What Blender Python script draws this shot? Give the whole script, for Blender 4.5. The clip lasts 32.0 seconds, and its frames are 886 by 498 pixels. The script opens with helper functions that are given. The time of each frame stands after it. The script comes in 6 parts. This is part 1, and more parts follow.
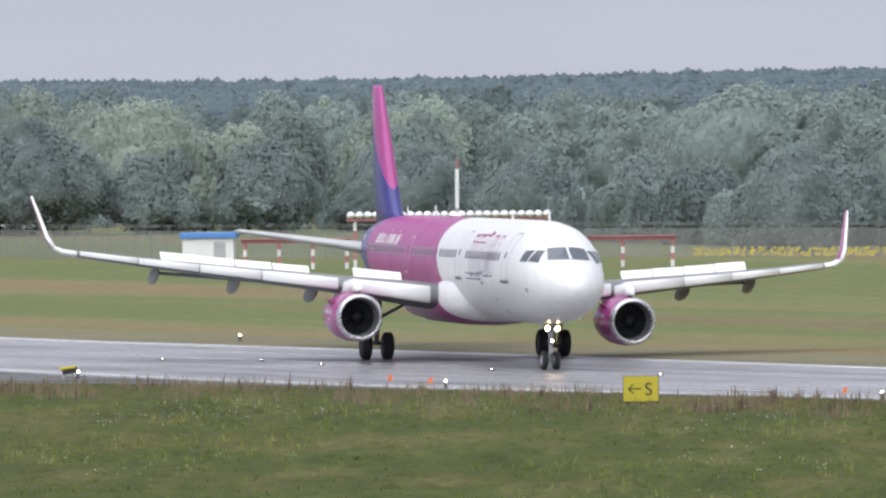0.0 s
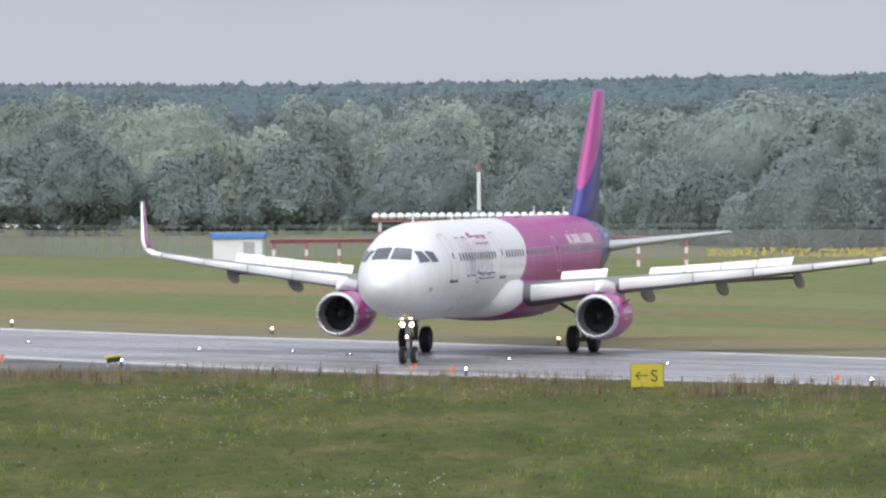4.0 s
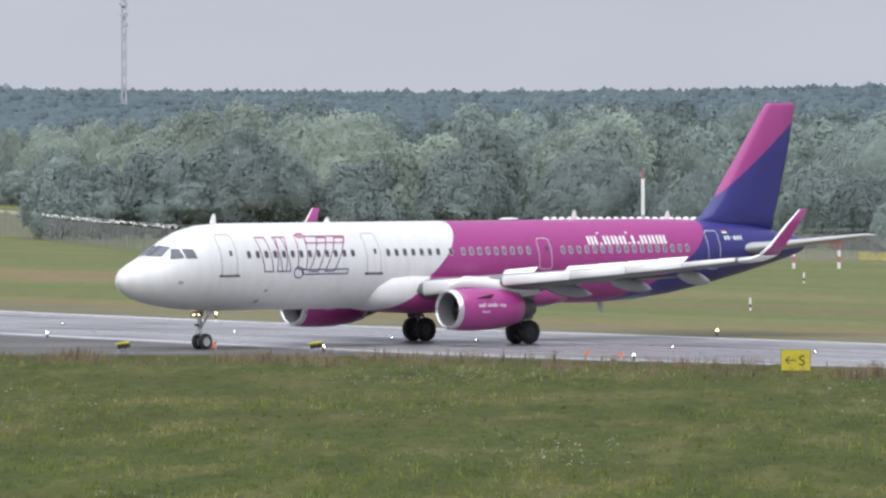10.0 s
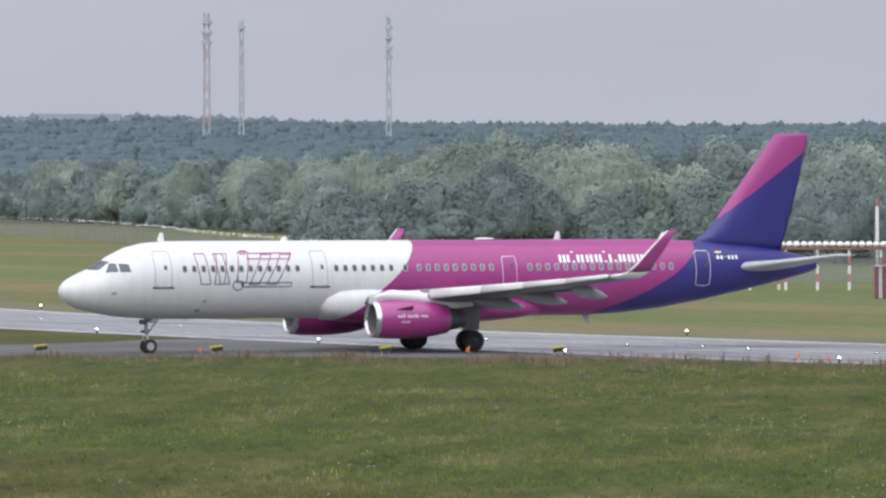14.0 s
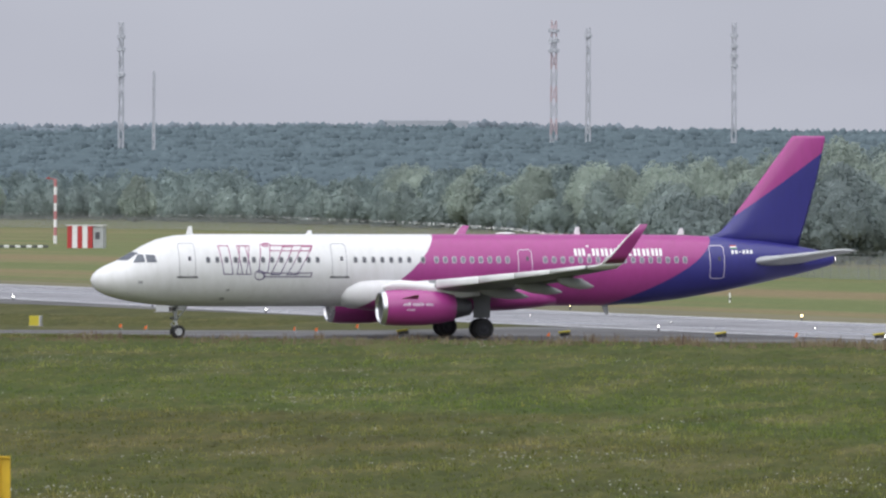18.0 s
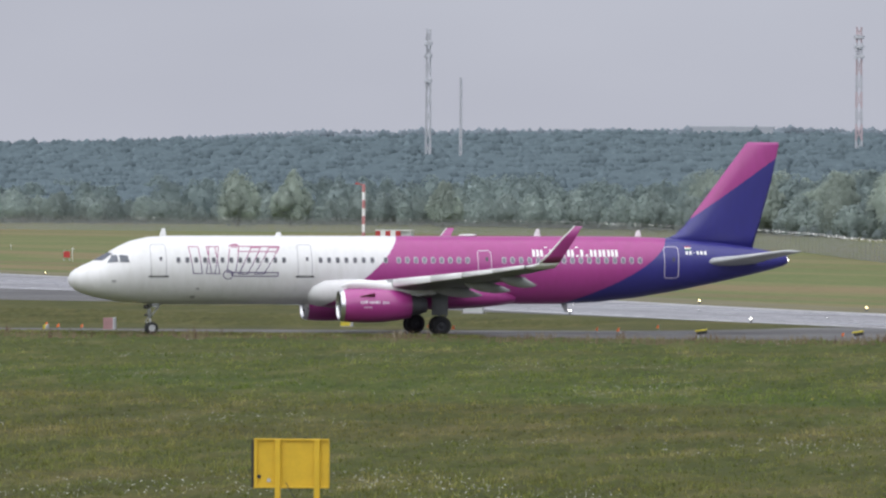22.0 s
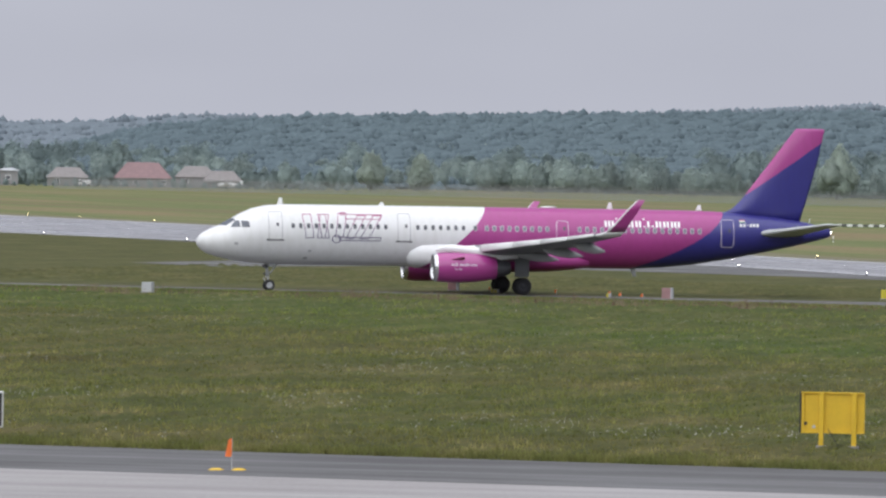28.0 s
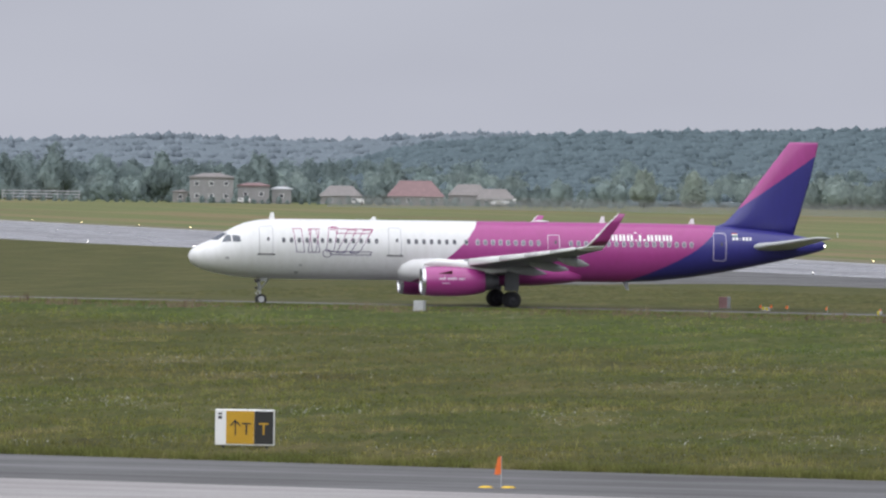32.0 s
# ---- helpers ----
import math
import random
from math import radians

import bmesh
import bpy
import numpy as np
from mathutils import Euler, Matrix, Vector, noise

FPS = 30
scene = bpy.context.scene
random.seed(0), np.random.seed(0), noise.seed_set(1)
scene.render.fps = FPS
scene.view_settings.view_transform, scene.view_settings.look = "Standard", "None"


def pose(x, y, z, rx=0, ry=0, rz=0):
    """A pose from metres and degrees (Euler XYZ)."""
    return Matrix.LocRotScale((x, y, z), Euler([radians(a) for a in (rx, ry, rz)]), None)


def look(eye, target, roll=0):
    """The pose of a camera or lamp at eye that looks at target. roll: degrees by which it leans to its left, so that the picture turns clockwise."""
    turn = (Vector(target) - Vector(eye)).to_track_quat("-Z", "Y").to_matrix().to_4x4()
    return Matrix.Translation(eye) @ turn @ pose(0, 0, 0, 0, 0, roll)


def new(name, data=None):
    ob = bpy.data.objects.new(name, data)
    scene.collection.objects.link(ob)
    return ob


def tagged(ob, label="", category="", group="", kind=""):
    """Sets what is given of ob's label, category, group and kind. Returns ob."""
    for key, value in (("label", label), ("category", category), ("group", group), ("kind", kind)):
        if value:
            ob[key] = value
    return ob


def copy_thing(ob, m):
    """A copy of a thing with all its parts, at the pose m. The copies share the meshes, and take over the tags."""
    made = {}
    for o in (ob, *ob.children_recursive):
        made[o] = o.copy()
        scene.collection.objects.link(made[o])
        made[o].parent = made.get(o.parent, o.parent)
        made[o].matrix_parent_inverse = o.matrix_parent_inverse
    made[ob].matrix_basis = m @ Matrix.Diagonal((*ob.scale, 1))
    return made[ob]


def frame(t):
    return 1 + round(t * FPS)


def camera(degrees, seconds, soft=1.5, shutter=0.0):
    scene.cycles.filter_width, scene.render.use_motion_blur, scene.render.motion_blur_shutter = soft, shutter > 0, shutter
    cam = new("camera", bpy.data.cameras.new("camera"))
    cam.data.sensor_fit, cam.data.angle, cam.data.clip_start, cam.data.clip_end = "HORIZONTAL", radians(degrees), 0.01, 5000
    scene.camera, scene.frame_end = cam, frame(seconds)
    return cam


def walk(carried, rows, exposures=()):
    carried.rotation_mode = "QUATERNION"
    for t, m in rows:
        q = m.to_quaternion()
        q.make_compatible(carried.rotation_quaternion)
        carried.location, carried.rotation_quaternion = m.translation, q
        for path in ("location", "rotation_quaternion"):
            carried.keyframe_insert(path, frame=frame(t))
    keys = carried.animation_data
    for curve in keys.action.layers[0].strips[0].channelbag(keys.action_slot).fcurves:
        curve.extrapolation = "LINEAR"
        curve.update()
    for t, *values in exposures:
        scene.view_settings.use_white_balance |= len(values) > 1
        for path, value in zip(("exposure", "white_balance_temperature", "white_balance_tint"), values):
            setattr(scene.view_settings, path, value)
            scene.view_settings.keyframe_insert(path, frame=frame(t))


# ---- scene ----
cam = camera(7.1778, 32.0, soft=2.4)
CAMERA_ROWS = [
    (0, -11.12, 117.48, 9.06, 2.9581, -0.8578, -0.5688), (0.5, -10.98, 115.18, 9.06, 2.9309, -0.8522, -0.5396),
    (1, -10.84, 112.88, 9.06, 2.9132, -0.8379, -0.506), (1.5, -10.7, 110.59, 9.05, 2.9027, -0.8369, -0.4849),
    (2, -10.57, 108.29, 9.05, 2.9572, -0.8176, -0.4805), (2.5, -10.43, 105.99, 9.05, 3.0375, -0.8236, -0.4557),
    (3, -10.29, 103.69, 9.04, 3.207, -0.8179, -0.4562), (3.5, -10.16, 101.39, 9.04, 3.1446, -0.8253, -0.4509),
    (5.5, -10.01, 91.92, 9.07, 3.1967, -0.8105, -0.417), (6, -10.01, 89.53, 9.08, 3.6504, -0.8133, -0.357),
    (6.5, -10.01, 87.13, 9.08, 3.6263, -0.797, -0.3036), (7, -10, 84.74, 9.09, 3.6053, -0.7978, -0.225),
    (7.5, -10, 82.35, 9.1, 3.6182, -0.7919, -0.1795), (8, -10, 79.96, 9.11, 3.9643, -0.7748, -0.1614),
    (8.5, -9.68, 76.59, 9.12, 4.0975, -0.7813, -0.1381), (9, -9.36, 73.22, 9.12, 4.148, -0.7706, -0.1571),
    (9.5, -9.05, 69.86, 9.13, 4.2491, -0.7622, -0.1754), (10, -8.73, 66.49, 9.13, 4.4494, -0.7626, -0.1857),
    (10.5, -8.42, 63.12, 9.14, 4.5752, -0.7585, -0.1789), (11, -8.1, 59.76, 9.14, 4.8155, -0.7015, -0.1536),
    (11.5, -7.78, 56.39, 9.15, 5.0307, -0.5523, -0.0706), (12, -7.47, 53.02, 9.15, 5.1719, -0.5664, -0.0457),
    (12.5, -6.53, 46.4, 9.05, 5.3643, -0.5461, -0.0211), (13, -5.6, 39.77, 8.95, 5.7288, -0.5375, -0.038),
    (13.5, -4.67, 33.14, 8.84, 6.2253, -0.5181, -0.0492), (15.5, -0.93, 6.63, 8.42, 7.4097, -0.4258, -0.1786),
    (16, -0, 0, 8.32, 7.8913, -0.4063, -0.2386), (16.5, 0.17, -1.04, 8.28, 8.4149, -0.41, -0.2367),
    (17, 0.35, -2.08, 8.24, 8.6699, -0.4534, -0.1814), (17.5, 0.52, -3.12, 8.2, 8.9955, -0.4497, -0.0083),
    (18, 0.7, -4.16, 8.16, 9.3996, -0.4332, 0.158), (18.5, 0.87, -5.2, 8.12, 9.7824, -0.4222, 0.2585),
    (19, 1.05, -6.24, 8.09, 10.4373, -0.4135, 0.2687), (19.5, 1.22, -7.29, 8.05, 10.7002, -0.4008, 0.3682),
    (20, 1.4, -8.33, 8.01, 10.7805, -0.3748, 0.3243), (20.5, 1.93, -10.74, 8.03, 10.9175, -0.3622, 0.2681),
    (21, 2.47, -13.16, 8.05, 11.2278, -0.3615, 0.1907), (21.5, 3.01, -15.57, 8.07, 11.468, -0.382, 0.1886),
    (22, 3.54, -17.98, 8.09, 11.8869, -0.3935, 0.1686), (22.5, 4.08, -20.4, 8.11, 12.219, -0.4062, 0.187),
    (23, 4.62, -22.81, 8.13, 12.5284, -0.4235, 0.1965), (23.5, 5.15, -25.23, 8.15, 12.9119, -0.432, 0.2668),
    (24, 5.69, -27.64, 8.17, 13.6069, -0.4521, 0.4015), (24.5, 6.47, -30.94, 8.24, 13.9274, -0.4826, 0.4726),
    (25, 7.26, -34.24, 8.32, 14.3372, -0.5069, 0.6232), (25.5, 8.05, -37.54, 8.39, 14.5905, -0.5316, 0.6784),
    (27.5, 11.2, -50.73, 8.68, 15.7699, -0.6459, 0.8725), (28, 11.98, -54.02, 8.75, 16.3049, -0.6769, 0.931),
    (28.5, 12.05, -54.18, 8.76, 16.6879, -0.6865, 0.9601), (29, 12.12, -54.34, 8.76, 16.8768, -0.69, 0.9244),
    (29.5, 12.19, -54.5, 8.77, 17.2097, -0.6935, 0.8859), (30, 12.26, -54.66, 8.78, 17.5598, -0.705, 0.8834),
    (30.5, 12.33, -54.81, 8.79, 17.8734, -0.6939, 0.8346), (31, 12.39, -54.97, 8.79, 17.9922, -0.6676, 0.8011),
    (31.5, 12.46, -55.13, 8.8, 18.2884, -0.6156, 0.7848), (32, 12.53, -55.29, 8.81, 18.5238, -0.5662, 0.7736),
]
walk(cam, [(t, pose(x, y, z, 90 + tilt, 0, turn) @ pose(0, 0, 0, 0, 0, roll)) for t, x, y, z, turn, tilt, roll in CAMERA_ROWS],
     [(0, 0.30), (9, 0.30), (15, 0.14), (32, 0.12)])

# seconds, place, heading and lean of the rolling airliner
AIRCRAFT_ROWS = [
    (0, -25.59, 414.55, -75.69, -1.67), (0.5, -25.42, 413.95, -78.74, -1.54), (1, -25.2, 413.32, -81.81, -1.41),
    (1.5, -24.92, 412.68, -84.93, -1.28), (2, -24.7, 412.05, -88.04, -1.15), (2.5, -24.55, 411.47, -91.12, -1.02),
    (3, -24.51, 410.95, -94.19, -0.9), (3.5, -24.57, 410.51, -97.23, -0.78), (5.5, -25.81, 409.0, -109.11, -0.28),
    (6, -26.43, 408.86, -111.96, -0.18), (6.5, -27.05, 408.77, -114.78, -0.08), (7, -27.79, 408.71, -117.56, 0.0),
    (7.5, -28.61, 408.76, -120.38, 0.06), (8, -29.5, 408.93, -123.21, 0.09), (8.5, -30.44, 409.16, -125.99, 0.1),
    (9, -31.53, 409.39, -128.73, 0.1), (9.5, -32.75, 409.51, -131.5, 0.1), (10, -34.09, 409.48, -134.24, 0.1),
    (10.5, -35.52, 409.3, -136.89, 0.1), (11, -37.03, 409.03, -139.39, 0.1), (11.5, -38.64, 408.65, -141.65, 0.09),
    (12, -40.36, 408.16, -143.63, 0.09), (12.5, -42.04, 407.53, -145.4, 0.09), (13, -43.77, 406.74, -146.98, 0.1),
    (13.5, -45.58, 405.8, -148.45, 0.12), (15.5, -53.7, 400.93, -153.21, 0.23), (16, -55.65, 399.93, -153.86, 0.27),
    (16.5, -57.8, 398.98, -154.35, 0.3), (17, -60.02, 398.16, -154.65, 0.33), (17.5, -62.22, 397.52, -154.74, 0.36),
    (18, -64.55, 397.06, -154.71, 0.38), (18.5, -66.96, 396.82, -154.71, 0.4), (19, -69.4, 396.78, -154.84, 0.42),
    (19.5, -71.96, 396.94, -155.13, 0.43), (20, -74.57, 397.28, -155.5, 0.44), (20.5, -77.2, 397.8, -155.85, 0.44),
    (21, -79.93, 398.48, -156.1, 0.44), (21.5, -82.69, 399.34, -156.19, 0.44), (22, -85.51, 400.32, -156.12, 0.43),
    (22.5, -88.33, 401.43, -155.95, 0.43), (23, -91.15, 402.6, -155.74, 0.42), (23.5, -94.1, 403.77, -155.5, 0.42),
    (24, -97.02, 404.98, -155.24, 0.42), (24.5, -99.89, 406.2, -154.92, 0.42), (25, -102.72, 407.41, -154.55, 0.43),
    (25.5, -105.66, 408.74, -154.24, 0.45), (27.5, -117.42, 413.94, -153.1, 0.58), (28, -120.07, 414.24, -153.18, 0.6),
    (28.5, -122.59, 414.0, -153.14, 0.61), (29, -124.95, 413.39, -153.02, 0.61), (29.5, -127.2, 412.54, -152.84, 0.61),
    (30, -129.39, 411.58, -152.68, 0.61), (30.5, -131.64, 410.61, -152.61, 0.6), (31, -133.89, 409.8, -152.68, 0.6),
    (31.5, -136.27, 409.5, -153.02, 0.6), (32, -138.72, 409.44, -153.5, 0.6),
]

# ---- world and light ----
world = bpy.data.worlds.new("overcast_sky")
scene.world = world
world.use_nodes = True
wn, wl = world.node_tree.nodes, world.node_tree.links
wn.clear()
SUN_ELEVATION, SUN_AZIMUTH = 64.0, 195.0
sky = wn.new("ShaderNodeTexSky")
sky.sky_type = "NISHITA"
sky.sun_disc = False
sky.sun_elevation = radians(SUN_ELEVATION)
sky.sun_rotation = radians(SUN_AZIMUTH)
sky_level = wn.new("ShaderNodeVectorMath")
sky_level.operation = "SCALE"
sky_level.inputs["Scale"].default_value = 0.10
cloud = wn.new("ShaderNodeMix")
cloud.data_type = "RGBA"
cloud.inputs["Factor"].default_value = 0.93
cloud.inputs["B"].default_value = (0.452, 0.468, 0.548, 1)
cloud_bands = wn.new("ShaderNodeTexNoise")
cloud_bands.inputs["Scale"].default_value = 9.0
cloud_bands.inputs["Detail"].default_value = 3.0
cloud_place = wn.new("ShaderNodeTexCoord")
cloud_stretch = wn.new("ShaderNodeMapping")
cloud_stretch.inputs["Scale"].default_value = (1, 1, 3)
cloud_tone = wn.new("ShaderNodeValToRGB")
cloud_tone.color_ramp.elements[0].position, cloud_tone.color_ramp.elements[0].color = 0.3, (0.94, 0.94, 0.95, 1)
cloud_tone.color_ramp.elements[1].position, cloud_tone.color_ramp.elements[1].color = 0.7, (1.05, 1.05, 1.05, 1)
cloud_mix = wn.new("ShaderNodeMix")
cloud_mix.data_type, cloud_mix.blend_type = "RGBA", "MULTIPLY"
cloud_mix.inputs["Factor"].default_value = 1.0
background = wn.new("ShaderNodeBackground")
out = wn.new("ShaderNodeOutputWorld")
wl.new(sky.outputs["Color"], sky_level.inputs[0])
wl.new(sky_level.outputs["Vector"], cloud.inputs["A"])
wl.new(cloud_place.outputs["Generated"], cloud_stretch.inputs["Vector"])
wl.new(cloud_stretch.outputs["Vector"], cloud_bands.inputs["Vector"])
wl.new(cloud_bands.outputs["Fac"], cloud_tone.inputs["Fac"])
wl.new(cloud.outputs["Result"], cloud_mix.inputs["A"])
wl.new(cloud_tone.outputs["Color"], cloud_mix.inputs["B"])
wl.new(cloud_mix.outputs["Result"], background.inputs["Color"])
wl.new(background.outputs["Background"], out.inputs["Surface"])

sun_data = bpy.data.lights.new("sun", "SUN")
sun_data.energy = 3.3
sun_data.angle = radians(110)
sun_data.color = (0.985, 0.995, 1.0)
sun = new("sun", sun_data)
e, a = radians(SUN_ELEVATION), radians(SUN_AZIMUTH)
sun.matrix_world = look((0, 0, 300), (-math.sin(a) * math.cos(e) * 100, -math.cos(a) * math.cos(e) * 100, 300 - math.sin(e) * 100))

# ---- materials ----
def nodes_of(name):
    m = bpy.data.materials.new(name)
    m.use_nodes = True
    n, l = m.node_tree.nodes, m.node_tree.links
    return m, n, l, n["Principled BSDF"]


def col(c):
    return (c[0], c[1], c[2], 1)


def noise_tex(n, l, vec, scale, detail=4, rough=0.6):
    t = n.new("ShaderNodeTexNoise")
    t.inputs["Scale"].default_value = scale
    t.inputs["Detail"].default_value = detail
    t.inputs["Roughness"].default_value = rough
    l.new(vec, t.inputs["Vector"])
    return t.outputs["Fac"]


def ramp(n, l, fac, stops):
    r = n.new("ShaderNodeValToRGB")
    r.color_ramp.elements[0].position, r.color_ramp.elements[0].color = stops[0][0], col(stops[0][1])
    r.color_ramp.elements[1].position, r.color_ramp.elements[1].color = stops[-1][0], col(stops[-1][1])
    for p, c in stops[1:-1]:
        el = r.color_ramp.elements.new(p)
        el.color = col(c)
    l.new(fac, r.inputs["Fac"])
    return r.outputs["Color"]


def mixc(n, l, fac, a, b, blend="MIX"):
    m = n.new("ShaderNodeMix")
    m.data_type, m.blend_type = "RGBA", blend
    for key, v in (("Factor", fac), ("A", a), ("B", b)):
        if isinstance(v, (int, float)):
            m.inputs[key].default_value = v
        elif isinstance(v, tuple):
            m.inputs[key].default_value = col(v)
        else:
            l.new(v, m.inputs[key])
    return m.outputs["Result"]


def along(n, l, pos, turn, length, across=1.0):
    """Texture space drawn out along a direction on the ground."""
    mp = n.new("ShaderNodeMapping")
    mp.vector_type = "TEXTURE"
    mp.inputs["Rotation"].default_value = (0, 0, radians(turn))
    mp.inputs["Scale"].default_value = (length, across, 1)
    l.new(pos, mp.inputs["Vector"])
    return mp.outputs["Vector"]


def math_node(n, l, op, a, b=0.0, c=None):
    m = n.new("ShaderNodeMath")
    m.operation = op
    for i, v in enumerate((a, b, c)):
        if v is None:
            continue
        if isinstance(v, (int, float)):
            m.inputs[i].default_value = v
        else:
            l.new(v, m.inputs[i])
    return m.outputs[0]


def bumped(n, l, bsdf, fac, strength=0.3, dist=0.02):
    b = n.new("ShaderNodeBump")
    b.inputs["Strength"].default_value, b.inputs["Distance"].default_value = strength, dist
    l.new(fac, b.inputs["Height"])
    l.new(b.outputs["Normal"], bsdf.inputs["Normal"])


def surface(name, base, rough=0.6, metal=0.0, vary=0.12, scale=3.0, bump=0.0, coat=0.0, spec=0.5):
    """A worn plain surface: two scales of variation round one base colour."""
    m, n, l, b = nodes_of(name)
    tc = n.new("ShaderNodeTexCoord").outputs["Object"]
    f1, f2 = noise_tex(n, l, tc, scale, 5), noise_tex(n, l, tc, scale * 9, 3)
    f = math_node(n, l, "MULTIPLY_ADD", f2, 0.35, math_node(n, l, "MULTIPLY", f1, 0.65))
    lo, hi = [max(0, c * (1 - vary)) for c in base], [min(1, c * (1 + vary)) for c in base]
    l.new(ramp(n, l, f, [(0.3, lo), (0.7, hi)]), b.inputs["Base Color"])
    b.inputs["Metallic"].default_value = metal
    b.inputs["Specular IOR Level"].default_value = spec
    l.new(math_node(n, l, "MULTIPLY_ADD", f1, 0.2, rough - 0.1), b.inputs["Roughness"])
    if coat:
        b.inputs["Coat Weight"].default_value, b.inputs["Coat Roughness"].default_value = coat, 0.12
    if bump:
        bumped(n, l, b, f2, bump)
    return m


def glowing(name, c, strength):
    m, n, l, b = nodes_of(name)
    b.inputs["Base Color"].default_value = col(c)
    b.inputs["Emission Color"].default_value = col(c)
    b.inputs["Emission Strength"].default_value = strength
    return m


def grass_colour(n, l, pos):
    """Meadow colour: broad greener and browner tracts, patches, then tufts."""
    def stretched(sx, sy):
        mp = n.new("ShaderNodeMapping")
        mp.inputs["Rotation"].default_value = (0, 0, radians(-6))
        mp.inputs["Scale"].default_value = (sx, sy, 1)
        l.new(pos, mp.inputs["Vector"])
        return mp.outputs["Vector"]
    big, mid, small = noise_tex(n, l, stretched(0.28, 1), 0.035, 4, 0.6), noise_tex(n, l, stretched(1, 0.22), 0.30, 5, 0.7), noise_tex(n, l, stretched(1, 0.5), 1.6, 3, 0.6)
    c1 = ramp(n, l, big, [(0.37, (0.124, 0.106, 0.050)), (0.45, (0.100, 0.106, 0.036)), (0.53, (0.084, 0.126, 0.034)), (0.61, (0.130, 0.120, 0.048))])
    c2 = ramp(n, l, mid, [(0.34, (0.062, 0.060, 0.026)), (0.44, (0.086, 0.102, 0.034)), (0.53, (0.128, 0.128, 0.046)), (0.62, (0.215, 0.186, 0.096))])
    c3 = ramp(n, l, small, [(0.3, (0.74, 0.74, 0.72)), (0.7, (1.18, 1.18, 1.14))])
    sep = n.new("ShaderNodeSeparateXYZ")
    l.new(pos, sep.inputs[0])
    off = math_node(n, l, "MULTIPLY_ADD", big, 90.0, math_node(n, l, "ADD", sep.outputs["X"], sep.outputs["Y"]))
    lush = ramp(n, l, math_node(n, l, "MULTIPLY_ADD", off, 0.01, -2.25), [(0.20, (0.106, 0.096, 0.040)), (0.38, (0.076, 0.134, 0.026)), (0.9, (0.086, 0.124, 0.036))])
    c1 = mixc(n, l, 0.55, c1, lush)
    beyond = math_node(n, l, "GREATER_THAN", sep.outputs["Y"], 404.0)
    c1 = mixc(n, l, math_node(n, l, "MULTIPLY", beyond, 0.75), c1, (0.128, 0.116, 0.056))
    return mixc(n, l, 1.0, mixc(n, l, 0.5, c1, c2), c3, "MULTIPLY")


def grass_material():
    m, n, l, b = nodes_of("meadow_grass")
    pos = n.new("ShaderNodeNewGeometry").outputs["Position"]
    fine = noise_tex(n, l, pos, 4.0, 4, 0.7)
    c3 = ramp(n, l, fine, [(0.3, (0.50, 0.51, 0.44)), (0.7, (0.70, 0.70, 0.60))])
    l.new(mixc(n, l, 1.0, grass_colour(n, l, pos), c3, "MULTIPLY"), b.inputs["Base Color"])
    b.inputs["Roughness"].default_value = 0.95
    b.inputs["Specular IOR Level"].default_value = 0.15
    bumped(n, l, b, fine, 0.12, 0.1)
    return m


def blade_material(name, tint, spread):
    """Grass blades in the meadow's own hues, half of the light passing through them."""
    m, n, l, b = nodes_of(name)
    geo = n.new("ShaderNodeNewGeometry")
    lo, hi = [v * (1 - spread) for v in tint], [v * (1 + spread) for v in tint]
    vary = ramp(n, l, geo.outputs["Random Per Island"], [(0.0, lo), (1.0, hi)])
    c = mixc(n, l, 1.0, grass_colour(n, l, geo.outputs["Position"]), vary, "MULTIPLY")
    l.new(c, b.inputs["Base Color"])
    b.inputs["Roughness"].default_value = 1.0
    b.inputs["Specular IOR Level"].default_value = 0.0
    tr = n.new("ShaderNodeBsdfTranslucent")
    l.new(c, tr.inputs["Color"])
    mx = n.new("ShaderNodeMixShader")
    mx.inputs[0].default_value = 0.5
    l.new(b.outputs[0], mx.inputs[1])
    l.new(tr.outputs[0], mx.inputs[2])
    l.new(mx.outputs[0], n["Material Output"].inputs["Surface"])
    return m


def asphalt_material(name, dark, light, wet, gloss, turn=126):
    """Damp asphalt: drying tracks along the way, wetter patches with more gloss."""
    m, n, l, b = nodes_of(name)
    pos = n.new("ShaderNodeNewGeometry").outputs["Position"]
    f1, f2 = noise_tex(n, l, along(n, l, pos, turn, 14), 0.30, 5, 0.6), noise_tex(n, l, pos, 7.0, 3)
    f3 = noise_tex(n, l, pos, 0.10, 4, 0.6)
    f = math_node(n, l, "MULTIPLY_ADD", f1, 0.6, math_node(n, l, "MULTIPLY", f3, 0.4))
    c = ramp(n, l, f, [(0.38, dark), (0.62, light)])
    l.new(mixc(n, l, 0.3, c, ramp(n, l, f2, [(0.3, [v * 0.7 for v in dark]), (0.7, [v * 1.25 for v in light])])), b.inputs["Base Color"])
    r = n.new("ShaderNodeMapRange")
    r.inputs[1].default_value, r.inputs[2].default_value = 0.36, 0.64
    r.inputs[3].default_value, r.inputs[4].default_value = wet + 0.4, wet
    l.new(f, r.inputs[0])
    l.new(r.outputs[0], b.inputs["Roughness"])
    s = n.new("ShaderNodeMapRange")
    s.inputs[1].default_value, s.inputs[2].default_value = 0.36, 0.64
    s.inputs[3].default_value, s.inputs[4].default_value = gloss * 0.25, gloss
    l.new(f, s.inputs[0])
    l.new(s.outputs[0], b.inputs["Specular IOR Level"])
    bumped(n, l, b, f2, 0.10, 0.01)
    return m


